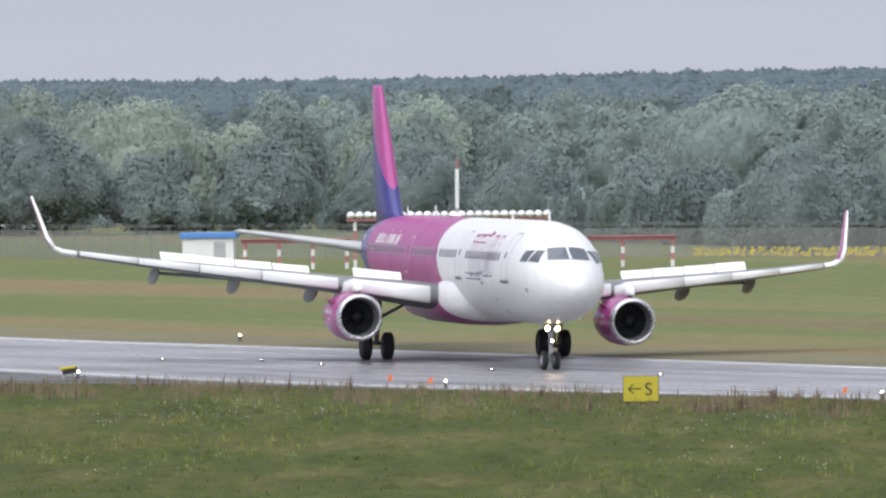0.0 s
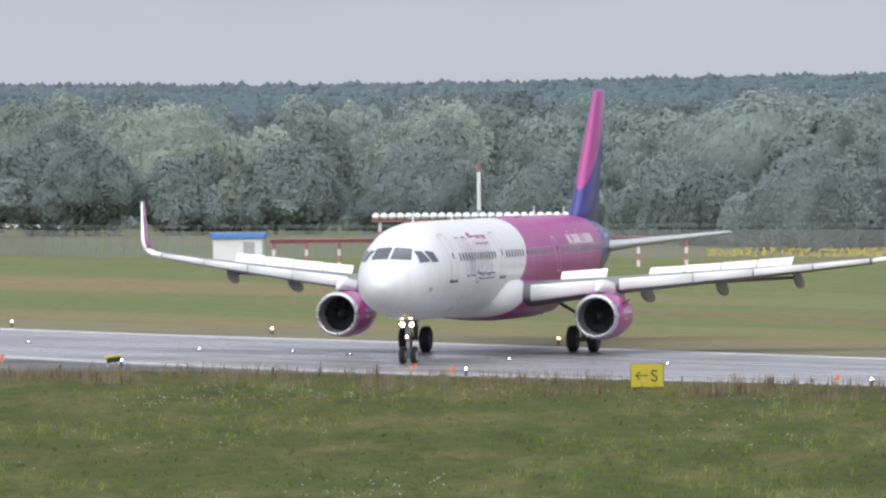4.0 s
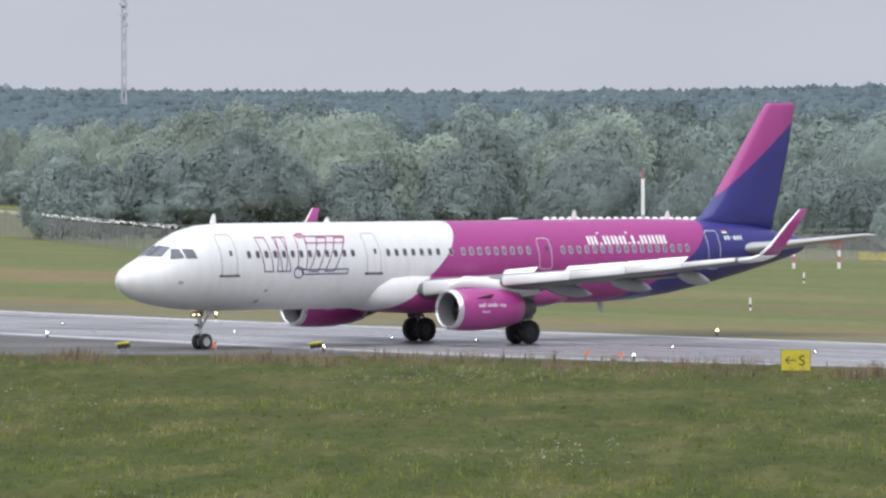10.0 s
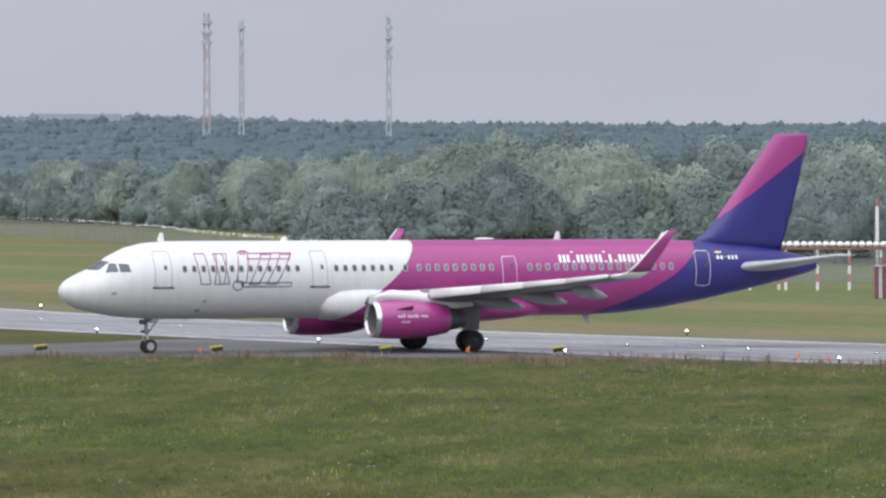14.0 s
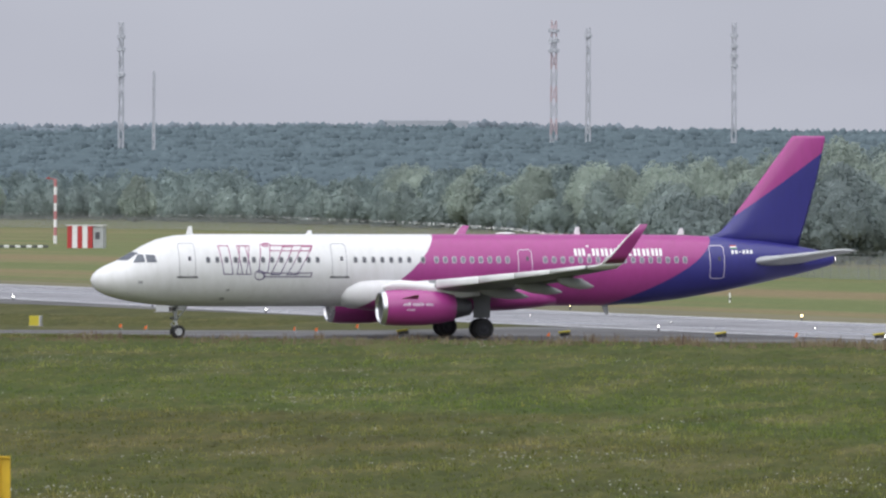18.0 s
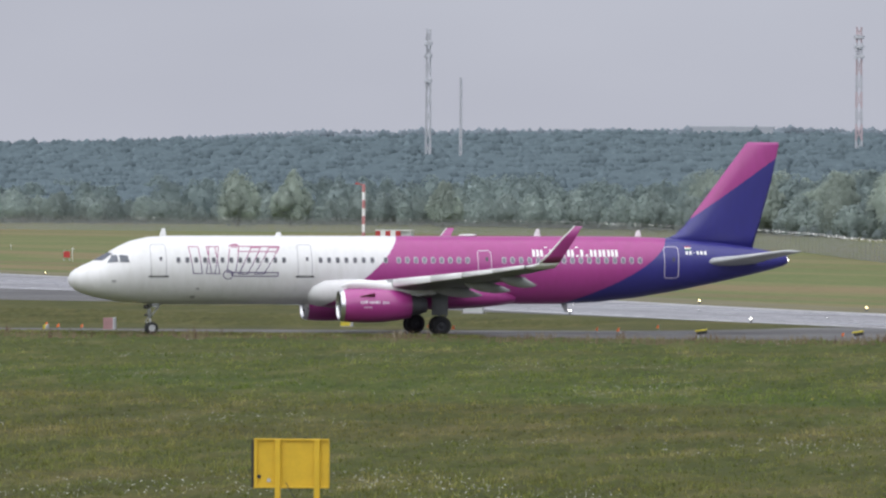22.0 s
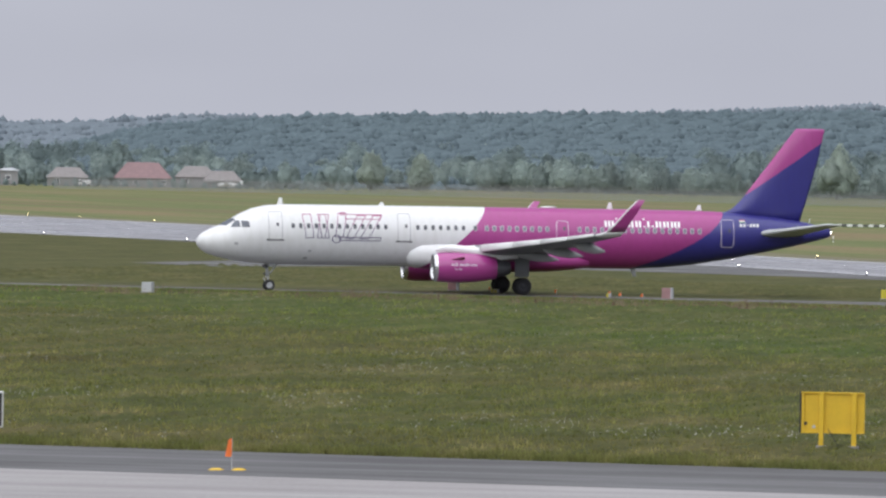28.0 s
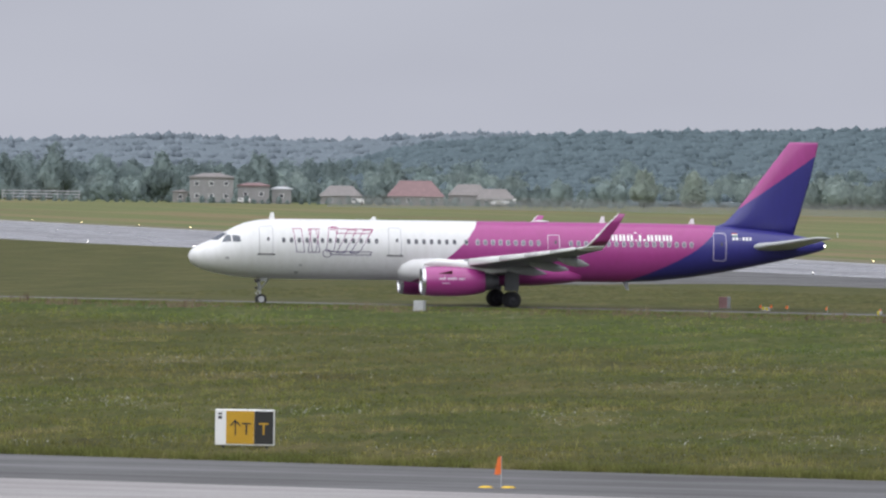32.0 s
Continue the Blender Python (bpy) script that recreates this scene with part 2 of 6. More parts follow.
def foliage(name, dark, light, grain=0.9, thin=True):
    """Matt leaf masses; light passes through their leaves."""
    m, n, l, b = nodes_of(name)
    pos = n.new("ShaderNodeNewGeometry").outputs["Position"]
    f, g = noise_tex(n, l, pos, 0.06, 3), noise_tex(n, l, pos, grain, 4, 0.7)
    tint = n.new("ShaderNodeAttribute")
    tint.attribute_name = "tint"
    c1 = ramp(n, l, tint.outputs["Fac"], [(0.0, [v * 0.82 for v in dark]), (1.0, [v * 1.18 for v in light])])
    c2 = ramp(n, l, f, [(0.35, [v * 0.85 for v in dark]), (0.65, [v * 1.1 for v in light])])
    c = mixc(n, l, 0.35, c1, c2)
    c3 = ramp(n, l, g, [(0.32, (0.93, 0.935, 0.94)), (0.68, (1.07, 1.07, 1.06))])
    l.new(mixc(n, l, 1.0, c, c3, "MULTIPLY"), b.inputs["Base Color"])
    b.inputs["Roughness"].default_value = 1.0
    b.inputs["Specular IOR Level"].default_value = 0.0
    if thin:
        tr = n.new("ShaderNodeBsdfTranslucent")
        l.new(b.inputs["Base Color"].links[0].from_socket, tr.inputs["Color"])
        mx = n.new("ShaderNodeMixShader")
        mx.inputs[0].default_value = 0.5
        l.new(b.outputs[0], mx.inputs[1])
        l.new(tr.outputs[0], mx.inputs[2])
        l.new(mx.outputs[0], n["Material Output"].inputs["Surface"])
    return m


def field_colour(n, l, pos):
    """Mown field beyond the runway: green, straw and tan bands along it, then patches and tufts."""
    bands = noise_tex(n, l, along(n, l, pos, 122, 12), 0.035, 3, 0.5)
    patch = noise_tex(n, l, along(n, l, pos, 95, 4), 0.12, 5, 0.7)
    fine = noise_tex(n, l, pos, 0.9, 5, 0.7)
    c = ramp(n, l, bands, [(0.36, (0.150, 0.118, 0.070)), (0.43, (0.128, 0.142, 0.058)), (0.49, (0.110, 0.138, 0.054)), (0.55, (0.160, 0.158, 0.074)), (0.62, (0.205, 0.148, 0.090))])
    c1 = ramp(n, l, patch, [(0.32, (0.104, 0.118, 0.052)), (0.5, (0.128, 0.146, 0.060)), (0.68, (0.185, 0.165, 0.095))])
    c2 = ramp(n, l, fine, [(0.3, (0.74, 0.74, 0.72)), (0.7, (1.22, 1.22, 1.2))])
    return mixc(n, l, 1.0, mixc(n, l, 0.3, c, c1), c2, "MULTIPLY"), fine


def field_material():
    m, n, l, b = nodes_of("mown_field")
    c, fine = field_colour(n, l, n.new("ShaderNodeNewGeometry").outputs["Position"])
    l.new(c, b.inputs["Base Color"])
    b.inputs["Roughness"].default_value = 0.95
    b.inputs["Specular IOR Level"].default_value = 0.15
    bumped(n, l, b, fine, 0.12, 0.1)
    return m


FIELD = field_material()
GRASS = grass_material()
RUNWAY = asphalt_material("wet_runway_asphalt", (0.125, 0.123, 0.131), (0.295, 0.288, 0.302), 0.14, 0.7)
TAXI = asphalt_material("taxiway_asphalt", (0.085, 0.084, 0.086), (0.135, 0.133, 0.133), 0.45, 0.2, 2)
CONCRETE = asphalt_material("pale_concrete", (0.235, 0.222, 0.224), (0.325, 0.308, 0.304), 0.45, 0.3, 3)
LINE = surface("line_paint", (0.62, 0.62, 0.62), 0.45, vary=0.25, scale=0.8)
WHITE = surface("white_paint", (0.80, 0.80, 0.80), 0.32, vary=0.05, scale=0.6, coat=0.3)
MAGENTA = surface("magenta_paint", (0.345, 0.044, 0.222), 0.3, vary=0.06, scale=0.6, coat=0.4)
WING_GREY = surface("wing_grey", (0.175, 0.18, 0.19), 0.45, vary=0.15, scale=0.8)
FAIRING_GREY = surface("fairing_grey", (0.29, 0.295, 0.30), 0.45, vary=0.15, scale=0.8)
GREY = surface("grey_paint", (0.42, 0.43, 0.44), 0.4, vary=0.12, scale=1.2)
METAL = surface("bare_metal", (0.62, 0.62, 0.64), 0.28, 0.9, 0.08, 2.0)
DARKMETAL = surface("dark_metal", (0.10, 0.10, 0.11), 0.45, 0.6, 0.2, 3.0)
RUBBER = surface("tyre_rubber", (0.022, 0.022, 0.024), 0.75, vary=0.25, scale=4.0)
# the reflected sky is put into the panes' blue-grey base colour
GLASS_DARK = surface("cockpit_glass", (0.10, 0.11, 0.135), 0.14, vary=0.15)
FAN_DARK = surface("fan_titanium", (0.035, 0.036, 0.042), 0.4, 0.3, 0.2, 3.0)
DUCT = surface("inlet_duct_grey", (0.16, 0.16, 0.17), 0.5, vary=0.1)
PANE = surface("cabin_window", (0.09, 0.09, 0.11), 0.2, vary=0.2)
PANE_PALE = surface("shaded_window", (0.21, 0.20, 0.25), 0.25, vary=0.2)
PANE_FRAME = surface("window_rim", (0.42, 0.40, 0.44), 0.4)
def emblem_paint():
    """Line paint running from magenta above to dark purple below."""
    m, n, l, b = nodes_of("emblem_line")
    sep = n.new("ShaderNodeSeparateXYZ")
    l.new(n.new("ShaderNodeTexCoord").outputs["Object"], sep.inputs[0])
    f = math_node(n, l, "MULTIPLY_ADD", sep.outputs["Z"], 0.5, -1.75)
    l.new(ramp(n, l, f, [(0.25, (0.055, 0.03, 0.13)), (0.8, (0.34, 0.05, 0.17))]), b.inputs["Base Color"])
    b.inputs["Roughness"].default_value = 0.4
    return m


EMBLEM_LINE = emblem_paint()
DOOR_LINE = surface("door_outline", (0.34, 0.34, 0.36), 0.5)
PALE_LINE = surface("pale_outline", (0.66, 0.60, 0.68), 0.4)
SIGN_YELLOW = surface("sign_yellow", (0.62, 0.40, 0.02), 0.5, vary=0.12, scale=2.0)
SIGN_AMBER = surface("sign_amber", (0.50, 0.285, 0.015), 0.5, vary=0.12, scale=2.0)
SIGN_LEMON = surface("sign_lemon", (0.50, 0.42, 0.03), 0.5, vary=0.08, scale=2.0)
BLACK = surface("black_paint", (0.018, 0.018, 0.018), 0.55, vary=0.2)
PINKISH = surface("weathered_red", (0.46, 0.19, 0.20), 0.6, vary=0.15)
MAROON = surface("maroon_paint", (0.20, 0.055, 0.085), 0.6, vary=0.25)
RED = surface("red_paint", (0.42, 0.035, 0.035), 0.5, vary=0.15)
ORANGE = surface("orange_paint", (0.75, 0.16, 0.03), 0.55, vary=0.12)
SKYBLUE = surface("blue_sheet", (0.10, 0.25, 0.60), 0.5)
LAMP_WARM = glowing("lamp_warm", (1.0, 0.78, 0.42), 6)
LANDING_LAMP = glowing("landing_lamp", (1.0, 0.74, 0.40), 22)
LAMP_WHITE = glowing("lamp_white", (1.0, 0.96, 0.88), 9)
CORES = {}


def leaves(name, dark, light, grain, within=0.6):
    """Thin outer leaves, and the closed mass of the same leaves within the crown; within below 1 paints shade into it.
    """
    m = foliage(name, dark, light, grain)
    CORES[m.name] = foliage(name + "_inner_shade", [v * within for v in dark], [v * within for v in light], grain, False)
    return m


# haze is mixed into these leaf colours, lifting them and turning them bluer
LEAF_DARK = leaves("alder_leaves", (0.280, 0.330, 0.332), (0.308, 0.360, 0.350), 0.3, 0.9)
LEAF_NEAR = leaves("mixed_leaves", (0.294, 0.350, 0.340), (0.324, 0.382, 0.358), 0.3, 0.9)
LEAF_PALE = leaves("willow_leaves", (0.356, 0.412, 0.374), (0.384, 0.440, 0.388), 0.3, 0.9)
LEAF_MIX = leaves("hazed_distant_leaves", (0.216, 0.268, 0.270), (0.242, 0.296, 0.286), 0.2, 0.95)
LEAF_FAR = leaves("hazed_pine_needles", (0.098, 0.128, 0.144), (0.106, 0.138, 0.154), 0.15, 1.0)
LEAF_HILL = leaves("hazed_hill_woods", (0.150, 0.178, 0.204), (0.158, 0.186, 0.212), 0.1, 1.0)
BARK = surface("bark", (0.09, 0.075, 0.06), 0.9, vary=0.3)
FLOWER_WHITE = surface("yarrow_white", (0.42, 0.42, 0.38), 0.8, vary=0.1)
FLOWER_YELLOW = surface("ragwort_yellow", (0.42, 0.34, 0.05), 0.8, vary=0.1)
BLADES = blade_material("grass_blades", (1.75, 1.8, 1.75), 0.3)
TALL_BLADES = blade_material("tall_grass_blades", (2.3, 2.25, 2.2), 0.3)
DRY_STALKS = surface("dry_weed_stalks", (0.17, 0.125, 0.08), 0.9, vary=0.35, scale=0.4)
SEED_HEADS = surface("seeding_grass_heads", (0.21, 0.168, 0.105), 0.9, vary=0.3, scale=0.4)
DOCK = surface("dock_seed_stalks", (0.105, 0.06, 0.046), 0.9, vary=0.3, scale=0.4)
# far house walls and roofs are greyed to put haze into their colours
RENDER_GREY = surface("rendered_wall", (0.28, 0.275, 0.28), 0.85, vary=0.15, scale=0.5)
RENDER_CREAM = surface("cream_wall", (0.27, 0.262, 0.258), 0.85, vary=0.12, scale=0.5)
TILE_RED = surface("red_roof_tiles", (0.225, 0.146, 0.152), 0.8, vary=0.2, scale=0.8)
TILE_BROWN = surface("brown_roof_tiles", (0.215, 0.198, 0.196), 0.8, vary=0.2, scale=0.8)
# far masts and hall: haze put into the steel, red and sheet tones
PALE_STEEL = surface("pale_steel", (0.46, 0.47, 0.50), 0.6, vary=0.1)
HAZY_SHEET = surface("hazed_grey_sheet", (0.32, 0.34, 0.37), 0.6, vary=0.06)
PALE_RED = surface("hazed_red", (0.48, 0.38, 0.40), 0.6, vary=0.1)
FENCE_GREY = surface("galvanised_wire", (0.24, 0.25, 0.25), 0.6, vary=0.2)
# near-white: the glint of light on wire put into its colour
WIRE_GLINT = surface("wire_glint", (0.80, 0.80, 0.80), 0.5, vary=0.1)
DULL_RED = surface("faded_maroon", (0.30, 0.17, 0.17), 0.7, vary=0.2)
VERGE = surface("dry_verge_grass", (0.132, 0.120, 0.064), 0.95, vary=0.3, scale=0.05, bump=0.4)

# ---- mesh helpers ----
def part(name, bm, material, parent=None, label="", smooth=False):
    me = bpy.data.meshes.new(name)
    bm.normal_update()
    bm.to_mesh(me)
    bm.free()
    for m in material if isinstance(material, (list, tuple)) else [material]:
        me.materials.append(m)
    if smooth:
        me.shade_smooth()
    ob = new(name, me)
    ob.parent = parent
    if label:
        ob["label"] = label
    return ob


def mesh_part(name, verts, faces, material, parent=None, label="", smooth=False):
    me = bpy.data.meshes.new(name)
    me.from_pydata(verts, [], faces)
    me.materials.append(material)
    me.update()
    if smooth:
        me.shade_smooth()
    ob = new(name, me)
    ob.parent = parent
    if label:
        ob["label"] = label
    return ob


def empty(name, m=None):
    ob = new(name)
    ob.empty_display_size = 0.5
    if m is not None:
        ob.matrix_world = m
    return ob


def box(bm, size, at=(0, 0, 0), turn=None, bevel=0.0):
    m = Matrix.Translation(at) @ (turn or Matrix()) @ Matrix.Diagonal((*size, 1))
    g = bmesh.ops.create_cube(bm, size=1, matrix=m)
    if bevel:
        es = list({e for v in g["verts"] for e in v.link_edges})
        bmesh.ops.bevel(bm, geom=es, offset=bevel, segments=2, profile=0.5, affect="EDGES")
    return bm


def tube(bm, a, b, r1, r2=None, seg=12):
    a, b = Vector(a), Vector(b)
    d = b - a
    m = Matrix.Translation((a + b) / 2) @ d.to_track_quat("Z", "Y").to_matrix().to_4x4()
    bmesh.ops.create_cone(bm, cap_ends=True, segments=seg, radius1=r1, radius2=r1 if r2 is None else r2, depth=d.length, matrix=m)
    return bm


def ball(bm, at, r, seg=10):
    bmesh.ops.create_uvsphere(bm, u_segments=seg, v_segments=max(4, seg // 2), radius=r, matrix=Matrix.Translation(at))
    return bm


def lathe(bm, profile, seg=32, m=None):
    """Turns (x, r) pairs round the x axis."""
    rings = []
    for x, r in profile:
        rings.append([bm.verts.new((m or Matrix()) @ Vector((x, r * math.cos(2 * math.pi * k / seg), r * math.sin(2 * math.pi * k / seg)))) for k in range(seg)])
    for p, q in zip(rings, rings[1:]):
        for k in range(seg):
            bm.faces.new((p[k], p[(k + 1) % seg], q[(k + 1) % seg], q[k]))
    return bm


def spline(points, n):
    """n points along a smooth curve through the given ones."""
    p = [np.array(v, float) for v in points]
    p = [2 * p[0] - p[1]] + p + [2 * p[-1] - p[-2]]
    res = []
    segs = len(p) - 3
    for i in range(n):
        u = i / (n - 1) * segs
        k = min(int(u), segs - 1)
        t = u - k
        a, b, c, d = p[k:k + 4]
        res.append(0.5 * (2 * b + (c - a) * t + (2 * a - 5 * b + 4 * c - d) * t * t + (3 * b - a - 3 * c + d) * t ** 3))
    return res


def strip(name, left, right, z, material, label, n=60):
    """A flat ribbon of ground between two edges."""
    a, b = spline(left, n), spline(right, n)
    verts = [(*p, z) for p in a] + [(*p, z) for p in b]
    faces = [(i, i + 1, n + i + 1, n + i) for i in range(n - 1)]
    ob = mesh_part(name, verts, faces, material)
    flip_up(ob)
    return tagged(ob, label, kind="structure")


def flip_up(ob):
    bm = bmesh.new()
    bm.from_mesh(ob.data)
    for f in bm.faces:
        if f.normal.z < 0:
            f.normal_flip()
    bm.to_mesh(ob.data)
    bm.free()


# ---- ground, runway, taxiways ----
bm = bmesh.new()
bmesh.ops.create_grid(bm, x_segments=60, y_segments=60, size=4800, matrix=Matrix.Translation((-600, 1500, 0)))
tagged(part("ground", bm, GRASS), "rough mown airfield meadow in greens and straw", kind="structure")

FAR_EDGE = [(60, 306), (30, 346), (-8, 398), (-27, 424), (-50, 454), (-82, 508), (-119, 582), (-164, 656), (-229, 772), (-286, 862), (-345, 950), (-415, 1060), (-487, 1174), (-640, 1420)]
NEAR_EDGE = [(48, 298), (24, 326), (-8, 362), (-25, 377), (-37, 391), (-57, 421), (-83, 462), (-120, 528), (-145, 570), (-190, 630), (-230, 681), (-300, 765), (-345, 825), (-470, 1010)]
strip("runway", FAR_EDGE, NEAR_EDGE, 0.02, RUNWAY, "wet grey asphalt runway with pale reflections")
TAXI_NEAR = [(-8, 362), (-28, 379), (-38, 386), (-54, 388), (-79, 391), (-103, 396), (-131, 399), (-173, 402), (-260, 408)]
TAXI_FAR = [(-8, 363), (-30, 384), (-50, 412), (-64, 431), (-70, 421), (-78, 414), (-103, 411), (-131, 412), (-173, 415), (-260, 420)]
strip("taxiway", TAXI_NEAR, TAXI_FAR, 0.012, TAXI, "damp grey asphalt taxiway beside the runway")
strip("exit_road", [(-78, 454), (-96, 480), (-119, 512), (-151, 533), (-168, 545), (-184, 569), (-194, 606), (-212, 650), (-240, 688)],
      [(-80, 458), (-98, 490), (-120, 528), (-145, 570), (-160, 592), (-172, 607), (-190, 630), (-214, 662), (-243, 692)], 0.012, TAXI, "dark asphalt widening at the runway's edge")
strip("exit_link", [(-140, 528), (-158, 536), (-163, 530), (-166, 522), (-172, 508)],
      [(-165, 556), (-184, 569), (-183, 556), (-182, 545), (-184, 520)], 0.008, TAXI, "dark asphalt link road leaving the runway")
strip("service_road", [(120, 142), (20, 145), (-40, 148), (-75, 150.6), (-160, 157)], [(120, 129), (20, 130.6), (-40, 132.8), (-75, 135), (-160, 142)], 0.012, TAXI, "dark asphalt shoulder of a near taxiway")
strip("pavement", [(120, 129), (20, 130.6), (-40, 132.8), (-75, 135), (-160, 142)], [(120, 100), (20, 102), (-40, 105), (-75, 107), (-160, 114)], 0.012, CONCRETE, "pale worn concrete of a near taxiway")
strip("field", [(60, 310), (30, 350), (-8, 402), (-50, 458), (-119, 586), (-229, 776), (-345, 954), (-487, 1178), (-700, 1500)],
      [(160, 520), (100, 560), (40, 620), (-40, 820), (-140, 1180), (-300, 1720), (-480, 2150), (-760, 2420), (-1300, 2600)], 0.006, FIELD, "straw and green mown field beyond the runway")


def painted_line(name, edge, inset, width, z, label, n=80, material=LINE):
    p = [np.array(v) for v in spline(edge, n)]
    a, b = [], []
    for i in range(n):
        d = p[min(i + 1, n - 1)] - p[max(i - 1, 0)]
        d /= np.hypot(*d)
        nrm = np.array((-d[1], d[0]))
        a.append((*(p[i] + nrm * inset), z))
        b.append((*(p[i] + nrm * (inset + width)), z))
    ob = mesh_part(name, a + b, [(i, i + 1, n + i + 1, n + i) for i in range(n - 1)], material)
    flip_up(ob)
    return tagged(ob, label, kind="structure")


painted_line("verge", FAR_EDGE, -9, 8.8, 0.012, "brownish dry grass verge along the runway", 80, VERGE)
painted_line("trim_near", NEAR_EDGE, -1.6, 0.55, 0.026, "white painted runway edge line, worn")
painted_line("trim_far", FAR_EDGE, 1.0, 0.7, 0.026, "white painted runway edge line, worn")

# ---- aircraft ----
NOSE = 21.97      # from the main wheels to the nose tip
# distance from the nose, top, bottom, half width
SECTIONS = [(0, 3.33, 3.25, 0.03), (0.12, 3.64, 2.95, 0.36), (0.4, 3.91, 2.69, 0.66), (0.9, 4.18, 2.44, 0.99), (1.5, 4.44, 2.26, 1.26),
            (2.2, 4.82, 2.11, 1.49), (3.0, 5.31, 1.98, 1.67), (3.8, 5.68, 1.9, 1.81), (4.8, 5.91, 1.84, 1.91), (6.0, 5.99, 1.81, 1.96),
            (7.5, 6.0, 1.8, 1.975), (18, 6.0, 1.8, 1.975), (30.2, 6.0, 1.82, 1.975), (32.5, 6.0, 1.93, 1.94), (35, 5.97, 2.2, 1.8), (37.5, 5.88, 2.62, 1.53),
            (40, 5.66, 3.12, 1.16), (42, 5.38, 3.56, 0.8), (43.5, 5.08, 3.92, 0.5), (44.3, 4.88, 4.16, 0.3), (44.5, 4.78, 4.28, 0.2)]

SECTIONS = [(s, t - 0.06 * max(0.0, (t - 3.5) / 2.5), b, w) for s, t, b, w in SECTIONS]


def section(s):
    for p, q in zip(SECTIONS, SECTIONS[1:]):
        if s <= q[0]:
            t = (s - p[0]) / (q[0] - p[0])
            return [a + (b - a) * t for a, b in zip(p[1:], q[1:])]
    return SECTIONS[-1][1:]


def skin(s, z, side, off=0.012):
    """A point on the fuselage's skin, s behind the nose, at height z, on side +1 (port) or -1."""
    top, bot, hw = section(s)
    c, h = (top + bot) / 2, (top - bot) / 2
    u = max(-0.995, min(0.995, (z - c) / h))
    return Vector((NOSE - s, side * (hw * math.sqrt(1 - u * u) + off), z))


def crown_skin(s, y, side, off=0.02):
    """A point on the upper skin, y off the middle line."""
    top, bot, hw = section(s)
    c, h = (top + bot) / 2, (top - bot) / 2
    return Vector((NOSE - s + off, side * y, c + h * math.sqrt(max(0.0, 1 - (y / hw) ** 2)) + off))


def skin_strokes(bm, lines, width, side, off=0.014, closed=False):
    """Thin bands along polylines of (s, z) laid on the skin."""
    for pts in lines:
        pts = list(pts) + ([pts[0]] if closed else [])
        for (s0, z0), (s1, z1) in zip(pts, pts[1:]):
            d = math.hypot(s1 - s0, z1 - z0)
            ns, nz = -(z1 - z0) / d * width / 2, (s1 - s0) / d * width / 2
            es, ez = (s1 - s0) / d * width / 2, (z1 - z0) / d * width / 2
            n = max(1, int(d / 0.35))
            prev = None
            for k in range(n + 1):
                t = k / n
                s, z = s0 + (s1 - s0) * t, z0 + (z1 - z0) * t
                if k == 0:
                    s, z = s - es, z - ez
                if k == n:
                    s, z = s + es, z + ez
                cur = (bm.verts.new(skin(s + ns, z + nz, side, off)), bm.verts.new(skin(s - ns, z - nz, side, off)))
                if prev:
                    bm.faces.new((prev[0], cur[0], cur[1], prev[1]))
                prev = cur
    return bm


def skin_patch(bm, corners, side, off=0.014, n=4):
    """A filled four-cornered patch on the skin, corners as (s, z)."""
    (a, b, c, d) = [np.array(p) for p in corners]
    g = [[bm.verts.new(skin(*((a * (1 - u) + b * u) * (1 - v) + (d * (1 - u) + c * u) * v), side, off)) for u in np.linspace(0, 1, n + 1)] for v in np.linspace(0, 1, n + 1)]
    for i in range(n):
        for j in range(n):
            bm.faces.new((g[i][j], g[i][j + 1], g[i + 1][j + 1], g[i + 1][j]))
    return bm


def paint_by_plane(name, base, cuts):
    """Paint whose colour changes across slanted straight cuts in the aircraft's length and height: each cut (x at z = 0, slope, colour aft of it)."""
    m, n, l, b = nodes_of(name)
    tc = n.new("ShaderNodeTexCoord").outputs["Object"]
    sep = n.new("ShaderNodeSeparateXYZ")
    l.new(tc, sep.inputs[0])
    f1 = noise_tex(n, l, tc, 0.7, 5)
    mp = n.new("ShaderNodeMapping")
    mp.inputs["Scale"].default_value = (2, 2, 0.5)
    l.new(tc, mp.inputs["Vector"])
    f2 = noise_tex(n, l, mp.outputs["Vector"], 1.2, 4, 0.7)
    c = base
    for x0, slope, bend, colour in cuts:
        edge = math_node(n, l, "MULTIPLY_ADD", sep.outputs["Z"], slope, x0)
        edge = math_node(n, l, "MULTIPLY_ADD", math_node(n, l, "MULTIPLY", sep.outputs["Z"], sep.outputs["Z"]), bend, edge)
        aft = math_node(n, l, "LESS_THAN", sep.outputs["X"], edge)
        c = mixc(n, l, aft, c, colour)
    dirt = ramp(n, l, f2, [(0.28, (0.90, 0.90, 0.885)), (0.58, (1.0, 1.0, 1.0))])
    c = mixc(n, l, 1.0, c, dirt, "MULTIPLY")
    l.new(c, b.inputs["Base Color"])
    l.new(math_node(n, l, "MULTIPLY_ADD", f1, 0.16, 0.30), b.inputs["Roughness"])
    b.inputs["Coat Weight"].default_value, b.inputs["Coat Roughness"].default_value = 0.18, 0.14
    return m


WHITE_C, MAGENTA_C, BLUE_C = (0.71, 0.71, 0.72), (0.345, 0.044, 0.222), (0.031, 0.029, 0.195)
FUSELAGE_PAINT = paint_by_plane("fuselage_paint", WHITE_C, [(10.03, -2.237, 0.149, MAGENTA_C), (-1.9, -4.03, 0.313, BLUE_C)])
